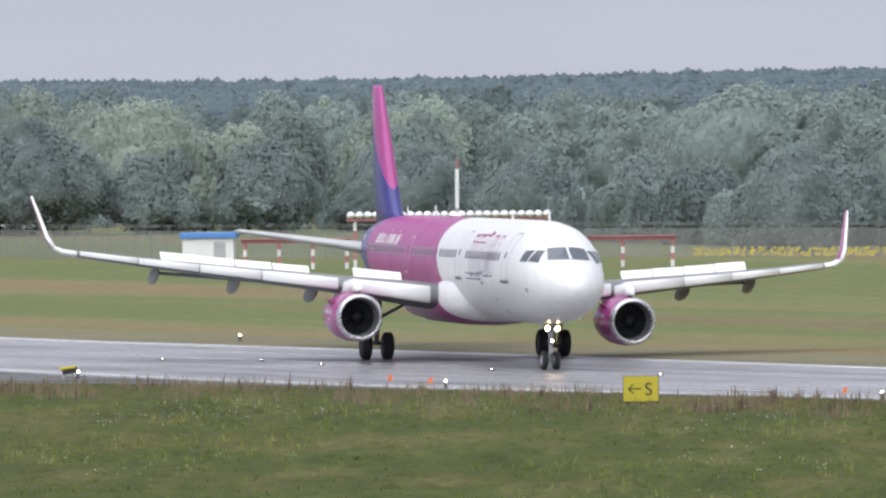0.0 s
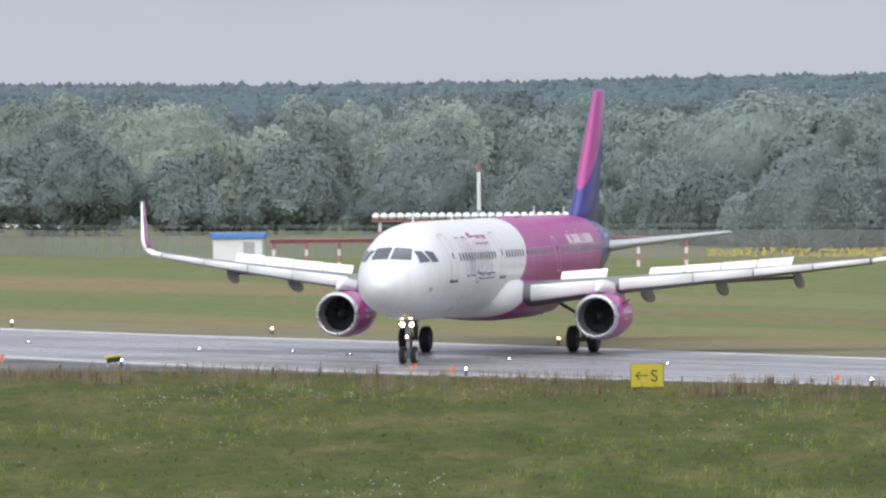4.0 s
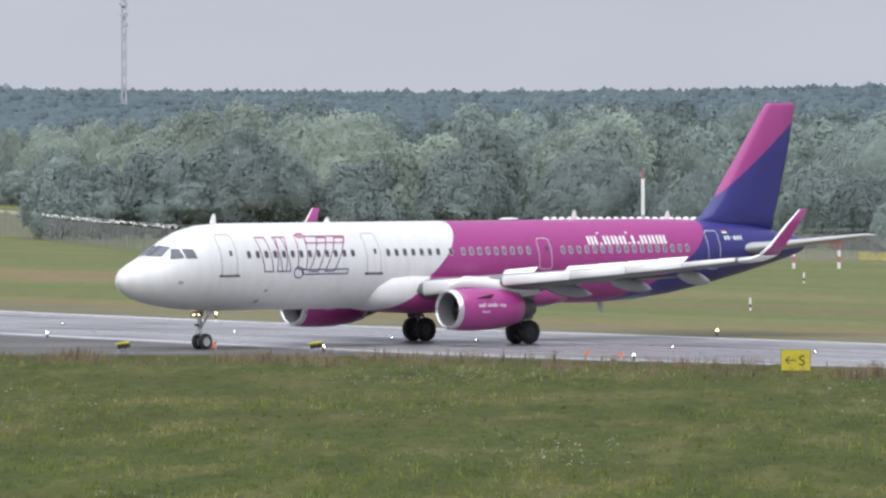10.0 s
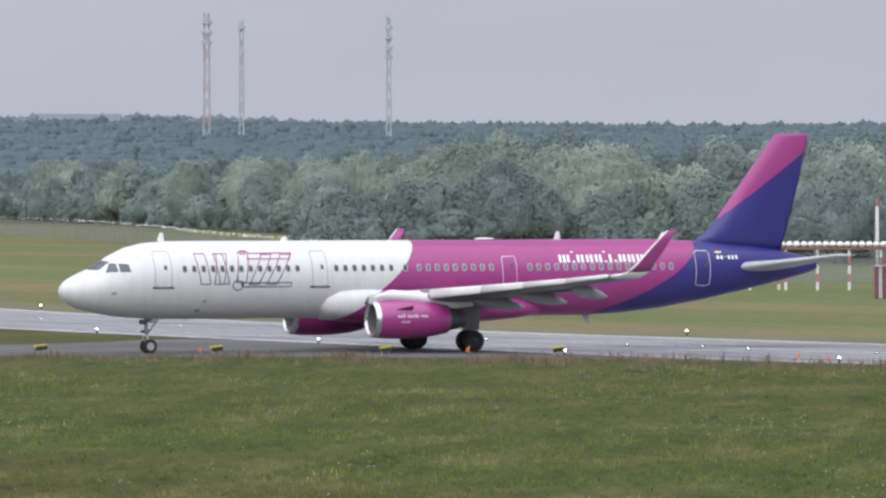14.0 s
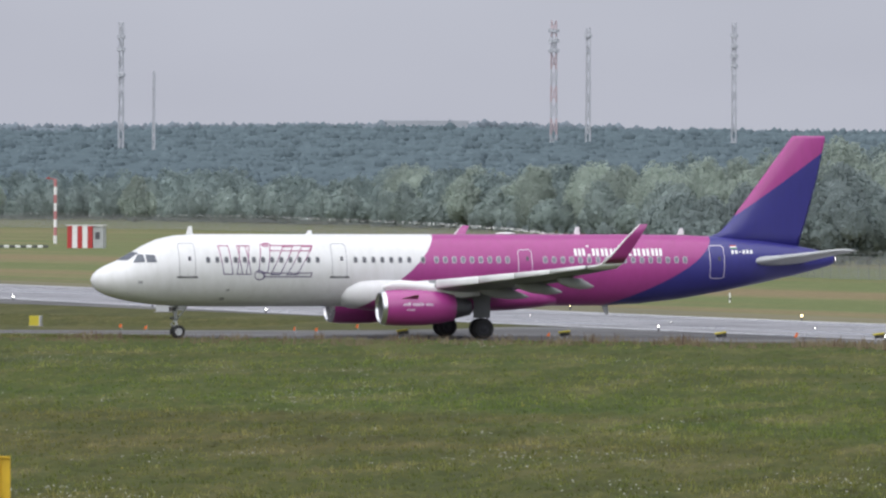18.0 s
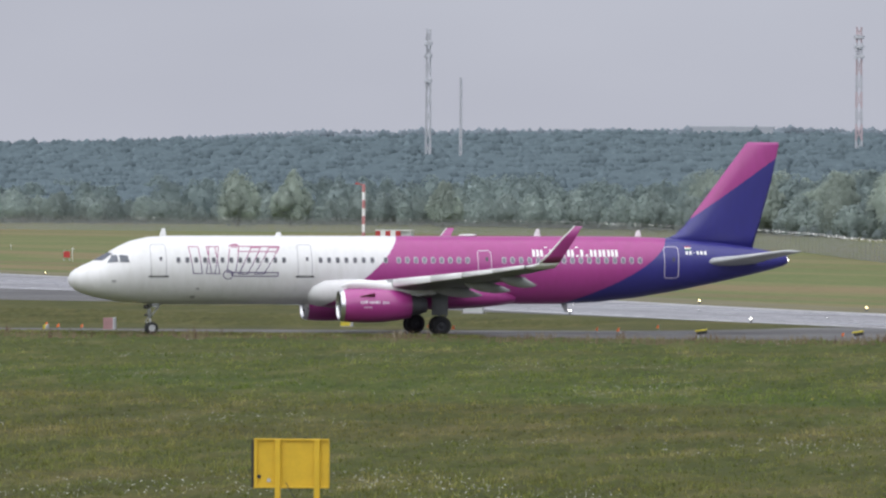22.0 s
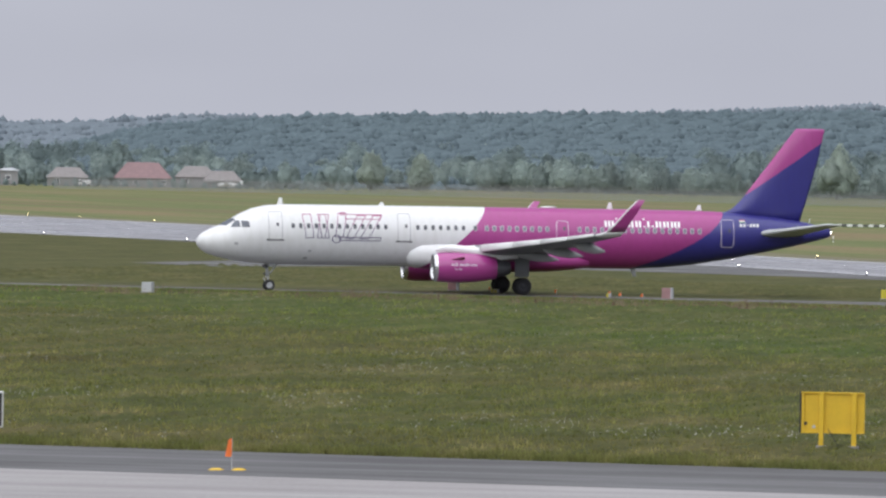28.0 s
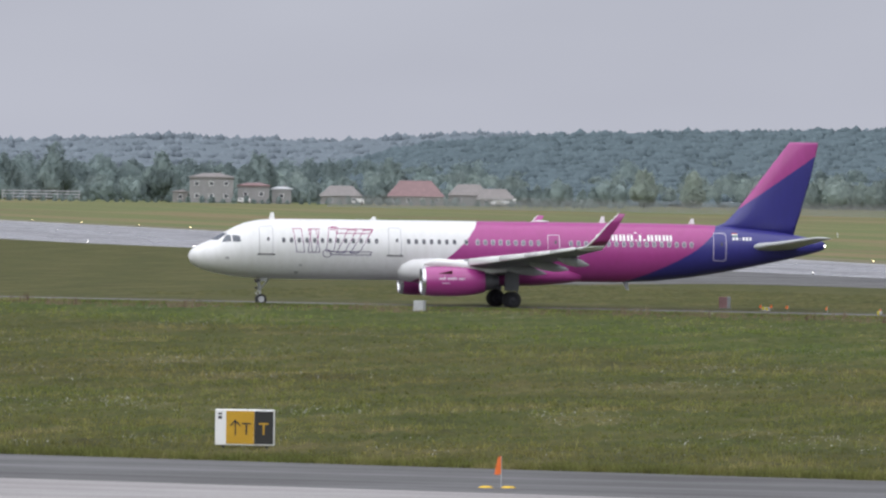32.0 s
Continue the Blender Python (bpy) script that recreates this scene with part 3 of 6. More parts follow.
FIN_PAINT = paint_by_plane("fin_paint", MAGENTA_C, [(-6.16, -1.46, 0.0, BLUE_C)])


def loft_sections(bm, rings, cap=True):
    loops = [[bm.verts.new(p) for p in r] for r in rings]
    n = len(loops[0])
    for p, q in zip(loops, loops[1:]):
        for k in range(n):
            bm.faces.new((p[k], p[(k + 1) % n], q[(k + 1) % n], q[k]))
    if cap:
        bm.faces.new(loops[0])
        bm.faces.new(loops[-1])
    bmesh.ops.recalc_face_normals(bm, faces=bm.faces[:])
    return bm


def airfoil(chord, thick, n=9):
    """(back, up) pairs round a wing section."""
    pts = []
    for k in range(n + 1):
        x = (1 - math.cos(math.pi * k / n)) / 2
        pts.append((x * chord, thick * chord * (2.97 * math.sqrt(x) - 1.26 * x - 3.516 * x * x + 2.843 * x ** 3 - 1.015 * x ** 4) / 0.99 * 0.95))
    low = [(x, -0.62 * y) for x, y in pts[-2:0:-1]]
    return pts + low


def wing_ring(s_le, y, z, chord, thick, twist=0.0, cant=0.0):
    r = []
    for b, u in airfoil(chord, thick):
        r.append(Vector((NOSE - s_le - b, y - math.sin(cant) * u, z + math.cos(cant) * u - b * math.sin(twist))))
    return r


def fuselage(root):
    bm = bmesh.new()
    rings, seg = [], 72
    ss = [0, 0.05, 0.12, 0.22, 0.4, 0.65, 0.9, 1.2, 1.5, 1.85, 2.2, 2.6, 3.0, 3.4, 3.8, 4.3, 4.8, 5.4, 6, 7.5] + list(np.arange(9, 30.3, 1.5)) + [30.2, 31.3, 32.5, 33.7, 35, 36.2, 37.5, 38.7, 40, 41, 42, 42.8, 43.5, 44.0, 44.3, 44.5]
    for s in ss:
        if 0 < s < 7.5 or s > 30.2:
            a, b, c = section(max(0, s - 0.05)), section(s), section(min(44.5, s + 0.05))
            top, bot, hw = [(x + 2 * y + w) / 4 for x, y, w in zip(a, b, c)]
        else:
            top, bot, hw = section(s)
        c, h = (top + bot) / 2, (top - bot) / 2
        rings.append([(NOSE - s, hw * math.cos(2 * math.pi * k / seg), c + h * math.sin(2 * math.pi * k / seg)) for k in range(seg)])
    return part("fuselage", loft_sections(bm, rings), FUSELAGE_PAINT, root, "white nose, magenta middle and indigo tail", True)


def belly(root):
    bm = bmesh.new()
    rings, seg = [], 32
    for s, w, top, bot in ((14.2, 1.2, 2.9, 2.3), (14.6, 1.75, 3.35, 1.85), (15.3, 2.12, 3.6, 1.68), (16.5, 2.28, 3.65, 1.55), (18, 2.33, 3.6, 1.48), (22.5, 2.33, 3.4, 1.48), (24.5, 2.2, 3.2, 1.55), (26, 1.9, 2.9, 1.68), (27.2, 1.3, 2.5, 1.85)):
        c, h = (top + bot) / 2, (top - bot) / 2
        rings.append([(NOSE - s, w * math.copysign(abs(math.cos(t)) ** 0.75, math.cos(t)), c + h * math.copysign(abs(math.sin(t)) ** 0.75, math.sin(t))) for t in [2 * math.pi * k / seg for k in range(seg)]])
    return part("belly_fairing", loft_sections(bm, rings), FUSELAGE_PAINT, root, "", True)


WING = [(1.9, 16.3, 2.55, 7.1, 0.105), (4.0, 17.45, 2.8, 5.75, 0.105), (6.4, 18.85, 3.06, 4.3, 0.11), (10.0, 20.9, 3.4, 3.2, 0.115), (13.5, 22.9, 3.76, 2.35, 0.11), (16.2, 24.45, 4.08, 1.72, 0.11)]


def wing_at(y):
    for p, q in zip(WING, WING[1:]):
        if y <= q[0]:
            t = (y - p[0]) / (q[0] - p[0])
            return [a + (b - a) * t for a, b in zip(p, q)]
    return list(WING[-1])


def wing(root, side):
    bm = bmesh.new()
    rings = [wing_ring(s, side * y, z, c, th, 0.03) for y, s, z, c, th in WING]
    w = part("wing", loft_sections(bm, rings), WING_GREY, root, "pale grey swept wing", True)
    # upturned tip
    bm = bmesh.new()
    rings = [wing_ring(24.46, side * 16.2, 4.07, 1.72, 0.10, 0.03),
             wing_ring(24.76, side * 16.75, 4.15, 1.42, 0.10, 0.0, side * 0.3),
             wing_ring(25.11, side * 17.12, 4.35, 1.2, 0.09, 0.0, side * 0.85),
             wing_ring(25.51, side * 17.36, 4.78, 1.02, 0.085, 0.0, side * 1.25),
             wing_ring(26.31, side * 17.62, 5.73, 0.78, 0.08, 0.0, side * 1.33),
             wing_ring(27.01, side * 17.83, 6.48, 0.48, 0.08, 0.0, side * 1.35)]
    part("tip_root", loft_sections(bm, rings[:3]), WHITE, w, "white curved root of the upturned tip", True)
    bm = bmesh.new()
    part("sharklet", loft_sections(bm, rings[2:]), MAGENTA, w, "magenta upturned wing tip", True)
    bm = bmesh.new()
    rings = []
    for s, y, z, ch, cant in ((25.11, 17.12, 4.35, 1.2, 0.85), (25.51, 17.36, 4.78, 1.02, 1.25), (26.31, 17.62, 5.73, 0.78, 1.33), (27.01, 17.83, 6.48, 0.48, 1.35)):
        rings.append([Vector((NOSE - s + 0.03 - b * 0.16, side * y - math.sin(side * cant) * u * 1.15, z + math.cos(cant) * u * 1.15)) for b, u in airfoil(ch, 0.085)])
    part("tip_edge", loft_sections(bm, rings), WHITE, w, "white leading edge of the upturned tip", True)
    # bright leading-edge slats
    for y0, y1 in ((2.6, 5.4), (6.1, 9.0), (9.05, 11.4), (11.45, 13.8), (13.85, 16.1)):
        bm = bmesh.new()
        rings = []
        for y in (y0, y1):
            _, s, z, c, th = wing_at(y)
            r = [Vector((NOSE - s + 0.07 - b * 0.075, side * y, z + u * 0.66 + 0.02)) for b, u in airfoil(c, th)]
            rings.append(r)
        part("slat", loft_sections(bm, rings), WHITE, w, "white leading-edge slat", True)
    # flap track fairings
    for y, ln in ((6.6, 3.1), (9.7, 2.8), (12.9, 2.2)):
        _, s, z, c, th = wing_at(y)
        bm = bmesh.new()
        rings = []
        for t, r in ((0, 0.03), (0.12, 0.18), (0.35, 0.27), (0.65, 0.25), (0.88, 0.13), (1, 0.02)):
            x, zz = NOSE - s - c * 0.45 - t * ln, z - 0.28 - 0.42 * t
            rings.append([(x, side * y + r * 0.7 * math.cos(k * math.pi / 5), zz + r * 1.25 * math.sin(k * math.pi / 5)) for k in range(10)])
        part("flap_fairing", loft_sections(bm, rings), FAIRING_GREY, w, "", True)
    return w


def flaps(root, side):
    """Trailing-edge flaps hung below the wing; each turns about its front edge."""
    made = []
    for y0, y1 in ((2.4, 6.2), (6.5, 12.9)):
        bm = bmesh.new()
        rings = []
        _, s0, z0, c0, _ = wing_at(y0)
        hinge = Vector((NOSE - s0 - c0 * 0.86, side * y0, z0 - 0.04))
        for y in (y0, y1):
            _, s, z, c, th = wing_at(y)
            ch = 0.24 * c if y > 6 else 1.25
            rings.append([Vector((NOSE - s - c * 0.86 - b, side * y, z - 0.04 + u)) - hinge for b, u in airfoil(ch, 0.13)])
        f = part("flap", loft_sections(bm, rings), WING_GREY, root, "", True)
        f.location = hinge
        made.append((f, hinge))
    return made


def spoilers(root, side):
    """Lift dumpers on the wing's top; each turns about its front edge."""
    made = []
    for y0, y1 in ((2.9, 4.9), (6.7, 8.15), (8.2, 9.65), (9.7, 11.15), (11.2, 12.65)):
        bm = bmesh.new()
        _, s0, z0, c0, th0 = wing_at(y0)
        hinge = Vector((NOSE - s0 - c0 * 0.66, side * y0, z0 + c0 * 0.048))
        _, s1, z1, c1, th1 = wing_at(y1)
        far = Vector((NOSE - s1 - c1 * 0.66, side * y1, z1 + c1 * 0.048))
        axis = far - hinge
        d0, d1 = 0.72 if y0 > 6 else 0.85, 0.68 if y0 > 6 else 0.85
        top = [Vector((0, 0, 0.02)), axis + Vector((0, 0, 0.02)), axis + Vector((-d1, 0, -0.04 * d1 + 0.012)), Vector((-d0, 0, -0.04 * d0 + 0.012))]
        vt = [bm.verts.new(v) for v in top] + [bm.verts.new(v - Vector((0, 0, 0.03))) for v in top]
        for f in ((0, 1, 2, 3), (7, 6, 5, 4), (0, 4, 5, 1), (1, 5, 6, 2), (2, 6, 7, 3), (3, 7, 4, 0)):
            bm.faces.new([vt[i] for i in f])
        bmesh.ops.recalc_face_normals(bm, faces=bm.faces[:])
        p = part("spoiler", bm, WHITE, root, "pale grey lift dumper panel")
        p.location = hinge
        made.append((p, hinge, axis.normalized(), side))
    return made


def engine(root, side):
    y, zc, s0 = side * 5.75, 1.78, 15.45
    at = Matrix.Translation((NOSE - s0, y, zc)) @ Matrix.Diagonal((1, 0.93, 0.93, 1))
    bm = bmesh.new()
    lathe(bm, [(0.05, 0.90), (0.0, 0.96), (-0.25, 1.04), (-0.7, 1.09), (-1.6, 1.11), (-2.6, 1.08), (-3.6, 0.96), (-4.3, 0.80), (-4.32, 0.76)], 36, at)
    cowl = part("engine_cowling", bm, MAGENTA, root, "magenta engine cowling", True)
    bm = bmesh.new()
    lathe(bm, [(-0.2, 1.055), (-0.1, 1.03), (0.02, 0.97), (0.06, 0.92), (0.02, 0.87), (-0.1, 0.84)], 36, at)
    part("inlet_lip", bm, METAL, cowl, "polished metal inlet lip", True)
    bm = bmesh.new()
    lathe(bm, [(-0.1, 0.84), (-0.5, 0.80), (-1.0, 0.79)], 36, at)
    part("inlet_duct", bm, DUCT, cowl, "dim grey inlet duct", True)
    bm = bmesh.new()
    lathe(bm, [(-0.45, 0.01), (-0.55, 0.12), (-0.9, 0.26), (-1.0, 0.27), (-1.0, 0.8)], 28, at)
    part("spinner", bm, FAN_DARK, cowl, "", True)
    for k in range(22):
        a = 2 * math.pi * k / 22
        bm = bmesh.new()
        vs = [bm.verts.new(at @ Vector((x, r * math.cos(a + t), r * math.sin(a + t)))) for x, r, t in ((-0.82, 0.25, 0), (-0.98, 0.25, 0.25), (-0.94, 0.79, 0.2), (-0.84, 0.79, 0.02))]
        bm.faces.new(vs)
        part("fan_blade", bm, FAN_DARK, cowl)
    bm = bmesh.new()
    lathe(bm, [(-3.7, 0.72), (-4.3, 0.70), (-4.9, 0.56), (-5.3, 0.44), (-5.3, 0.40), (-4.6, 0.42)], 28, at)
    part("exhaust_nozzle", bm, DARKMETAL, cowl, "dark metal exhaust", True)
    bm = bmesh.new()
    rings = []
    for s, zb, zt, w in ((15.6, 2.85, 3.0, 0.08), (16.6, 2.8, 3.35, 0.2), (18.2, 2.6, 3.2, 0.22), (20.0, 2.3, 2.95, 0.16), (21.3, 2.45, 2.8, 0.05)):
        rings.append([(NOSE - s, y - w, zb), (NOSE - s, y + w, zb), (NOSE - s, y + w * 0.8, zt), (NOSE - s, y - w * 0.8, zt)])
    part("pylon", loft_sections(bm, rings), WHITE, root, "white engine pylon", True)
    # strake, and short bars in place of lettering on both sides of the cowling
    def cowl_patch(o, x0, x1, a0, a1, n=2):
        bm = bmesh.new()
        vs = []
        for k in range(n + 1):
            x = x0 + (x1 - x0) * k / n
            r = np.interp(-x, [0.25, 0.7, 1.6, 2.6, 3.6], [1.04, 1.09, 1.11, 1.08, 0.96]) + 0.008
            vs.append([bm.verts.new(at @ Vector((x, o * r * math.cos(radians(q)), r * math.sin(radians(q))))) for q in (a0, a1)])
        for p, q in zip(vs, vs[1:]):
            bm.faces.new((p[0], q[0], q[1], p[1]))
        return bm
    for o in (1, -1):
        for k in range(16):
            if k not in (4, 11):
                part("lettering_bar", cowl_patch(o, -1.1 - 0.112 * k, -1.17 - 0.112 * k, 6, 17 if k in (3, 9) else 13.5, 1), PALE_LINE, cowl, "pale bar in place of lettering")
        for k in range(4):
            part("lettering_bar", cowl_patch(o, -1.3 - 0.13 * k, -1.39 - 0.13 * k, -9, -4.5, 1), PALE_LINE, cowl, "pale bar in place of lettering")
        bm = bmesh.new()
        root_a, root_b = [at @ Vector((x, o * 1.1 * math.cos(radians(30)), 1.1 * math.sin(radians(30)))) for x in (-1.05, -2.0)]
        tip = at @ Vector((-1.95, o * 1.42 * math.cos(radians(33)), 1.42 * math.sin(radians(33))))
        lift = Vector((0, 0, 0.03))
        rings = [[root_a, root_b, tip], [root_a + lift, root_b + lift, tip + lift]]
        part("strake", loft_sections(bm, rings), MAROON, cowl, "dark magenta strake")
    return cowl


def wheel_pair(root, name, x, y, r, gap, width, rim):
    """Two tyres with hubs on one axle; the axle turns about y."""
    axle = empty(name)
    axle.parent = root
    axle.location = (x, y, r)
    for o in (-gap, gap):
        bm = bmesh.new()
        rot = Matrix.Translation((0, o, 0)) @ Matrix.Rotation(radians(90), 4, "Z")
        lathe(bm, [(-width / 2, r * 0.55), (-width / 2, r * 0.82), (-width * 0.38, r * 0.96), (-width * 0.15, r), (width * 0.15, r), (width * 0.38, r * 0.96), (width / 2, r * 0.82), (width / 2, r * 0.55)], 28, rot)
        part("tyre", bm, RUBBER, axle, "black tyre", True)
        bm = bmesh.new()
        lathe(bm, [(-width * 0.46, 0.02), (-width * 0.46, r * 0.2), (-width * 0.3, r * 0.35), (-width * 0.42, r * 0.52), (-width * 0.5, r * 0.57), (width * 0.5, r * 0.57), (width * 0.42, r * 0.52), (width * 0.3, r * 0.35), (width * 0.46, r * 0.2), (width * 0.46, 0.02)], 20, rot)
        part("wheel_rim", bm, rim, axle, "", True)
    return axle


def landing_gear(root):
    axles = [wheel_pair(root, "nose_wheels", 16.9, 0, 0.38, 0.25, 0.22, GREY)]
    bm = bmesh.new()
    tube(bm, (16.9, 0, 0.38), (17.0, 0, 1.1), 0.07)
    tube(bm, (17.0, 0, 1.0), (17.1, 0, 2.1), 0.11)
    tube(bm, (16.9, -0.3, 0.38), (16.9, 0.3, 0.38), 0.06)
    tube(bm, (17.0, 0, 1.0), (16.2, 0, 2.0), 0.05)
    tube(bm, (16.93, 0.0, 0.6), (17.28, 0.0, 0.78), 0.03)
    tube(bm, (17.28, 0.0, 0.78), (17.02, 0.0, 1.1), 0.03)
    part("nose_strut", bm, GREY, root, "", True)
    for o in (-1, 1):
        bm = bmesh.new()
        box(bm, (0.42, 0.03, 0.26), (16.72, o * 0.36, 1.76), None, 0.01)
        part("gear_door", bm, GREY, root, "grey nose gear door")
    for y, z, r in ((0.2, 1.66, 0.105), (-0.2, 1.66, 0.105), (0.0, 1.16, 0.06)):
        bm = bmesh.new()
        lathe(bm, [(0.0, r * 1.0), (0.17, r * 1.08), (0.17, r * 1.15), (0.0, r * 1.15), (-0.1, r * 0.7), (-0.14, 0.01)], 16, Matrix.Translation((17.15, y, z)))
        lamp = part("taxi_light_housing", bm, DARKMETAL, root, "", True)
        bm = bmesh.new()
        bmesh.ops.create_cone(bm, cap_ends=True, segments=16, radius1=r * 0.96, radius2=r * 0.8, depth=0.03, matrix=Matrix.Translation((17.17, y, z)) @ Matrix.Rotation(radians(90), 4, "Y"))
        part("taxi_light", bm, LANDING_LAMP, lamp, "lit landing lamp")
    for o in (-1, 1):
        axles.append(wheel_pair(root, "main_wheels", 0, o * 3.795, 0.585, 0.465, 0.42, FAN_DARK))
        bm = bmesh.new()
        y = o * 3.795
        tube(bm, (0, y, 0.585), (0.02, y, 1.5), 0.11)
        tube(bm, (0.02, y, 1.35), (0.1, y, 2.75), 0.17)
        tube(bm, (0, y - 0.5, 0.585), (0, y + 0.5, 0.585), 0.09)
        tube(bm, (0.05, y, 1.6), (0.15, o * 2.2, 2.5), 0.07)
        tube(bm, (-0.12, y, 0.75), (-0.42, y, 1.05), 0.04)
        tube(bm, (-0.42, y, 1.05), (-0.1, y, 1.5), 0.04)
        part("main_strut", bm, WING_GREY, root, "", True)
        bm = bmesh.new()
        box(bm, (1.0, 0.04, 1.35), (0.05, y + o * 0.3, 1.85), Matrix.Rotation(radians(o * -6), 4, "X"), 0.015)
        part("gear_door", bm, WING_GREY, root, "grey main gear leg door")
        bm = bmesh.new()
        ball(bm, (4.6, o * 2.42, 2.36), 0.11)
        part("wing_root_light", bm, LAMP_WARM, root, "lit wing-root lamp", True)
    return axles


def tail(root):
    # fin: (distance of leading edge, height, chord)
    bm = bmesh.new()
    rings = []
    for s, z, c, th in ((35.3, 5.15, 7.0, 0.05), (37.45, 6.05, 5.1, 0.09), (38.12, 6.7, 4.65, 0.1), (40.05, 9.2, 3.42, 0.1), (41.84, 11.54, 2.14, 0.09), (42.0, 11.7, 1.94, 0.05)):
        rings.append([Vector((NOSE - s - b, u, z)) for b, u in [(b, (u if k <= 9 else u * 1.6)) for k, (b, u) in enumerate(airfoil(c, th))]])
    part("fin", loft_sections(bm, rings), FIN_PAINT, root, "indigo fin with a magenta leading edge and top", True)
    for side in (1, -1):
        bm = bmesh.new()
        rings = [wing_ring(38.8, side * 0.7, 4.30, 3.6, 0.115), wing_ring(39.35, side * 1.35, 4.39, 3.2, 0.105), wing_ring(40.05, side * 2.2, 4.52, 2.75, 0.095), wing_ring(42.55, side * 6.15, 5.02, 1.3, 0.09), wing_ring(42.8, side * 6.25, 5.03, 0.95, 0.05)]
        part("tailplane", loft_sections(bm, rings), GREY, root, "pale grey tailplane", True)
    bm = bmesh.new()
    ball(bm, (NOSE - 44.5, 0, 4.53), 0.1)
    part("tail_light", bm, LAMP_WHITE, root, "", True)
    # blade aerials on the top
    for s, h in ((5.55, 0.42), (12.6, 0.2), (28.6, 0.42), (34.9, 0.34)):
        bm = bmesh.new()
        rings = [[Vector((NOSE - s - b, u, 5.93)) for b, u in airfoil(0.42, 0.1, 5)], [Vector((NOSE - s - 0.16 - b, u, 5.96 + h)) for b, u in airfoil(0.2, 0.1, 5)]]
        part("blade_aerial", loft_sections(bm, rings), WHITE, root)
    for s, h in ((18.2, 0.3), (30.3, 0.55)):
        bm = bmesh.new()
        rings = [[Vector((NOSE - s - b, u, 1.84)) for b, u in airfoil(0.4, 0.1, 5)], [Vector((NOSE - s - 0.25 - b, u, 1.84 - h)) for b, u in airfoil(0.2, 0.1, 5)]]
        part("blade_aerial", loft_sections(bm, rings), GREY, root)
    bm = bmesh.new()
    bmesh.ops.create_uvsphere(bm, u_segments=16, v_segments=8, radius=1, matrix=Matrix.Translation((NOSE - 24.5, 0, 5.98)) @ Matrix.Diagonal((0.6, 0.3, 0.08, 1)))
    part("radome", bm, WHITE, root, "", True)


def skin_window(name, s, z, side, w, h, material, parent, off):
    bm = bmesh.new()
    c = bm.verts.new(skin(s, z, side, off))
    ring = [bm.verts.new(skin(s + w / 2 * math.copysign(abs(math.cos(t)) ** 0.6, math.cos(t)), z + h / 2 * math.copysign(abs(math.sin(t)) ** 0.6, math.sin(t)), side, off)) for t in [2 * math.pi * k / 12 for k in range(12)]]
    for k in range(12):
        bm.faces.new((c, ring[k], ring[(k + 1) % 12]))
    bmesh.ops.recalc_face_normals(bm, faces=bm.faces[:])
    return part(name, bm, material, parent)


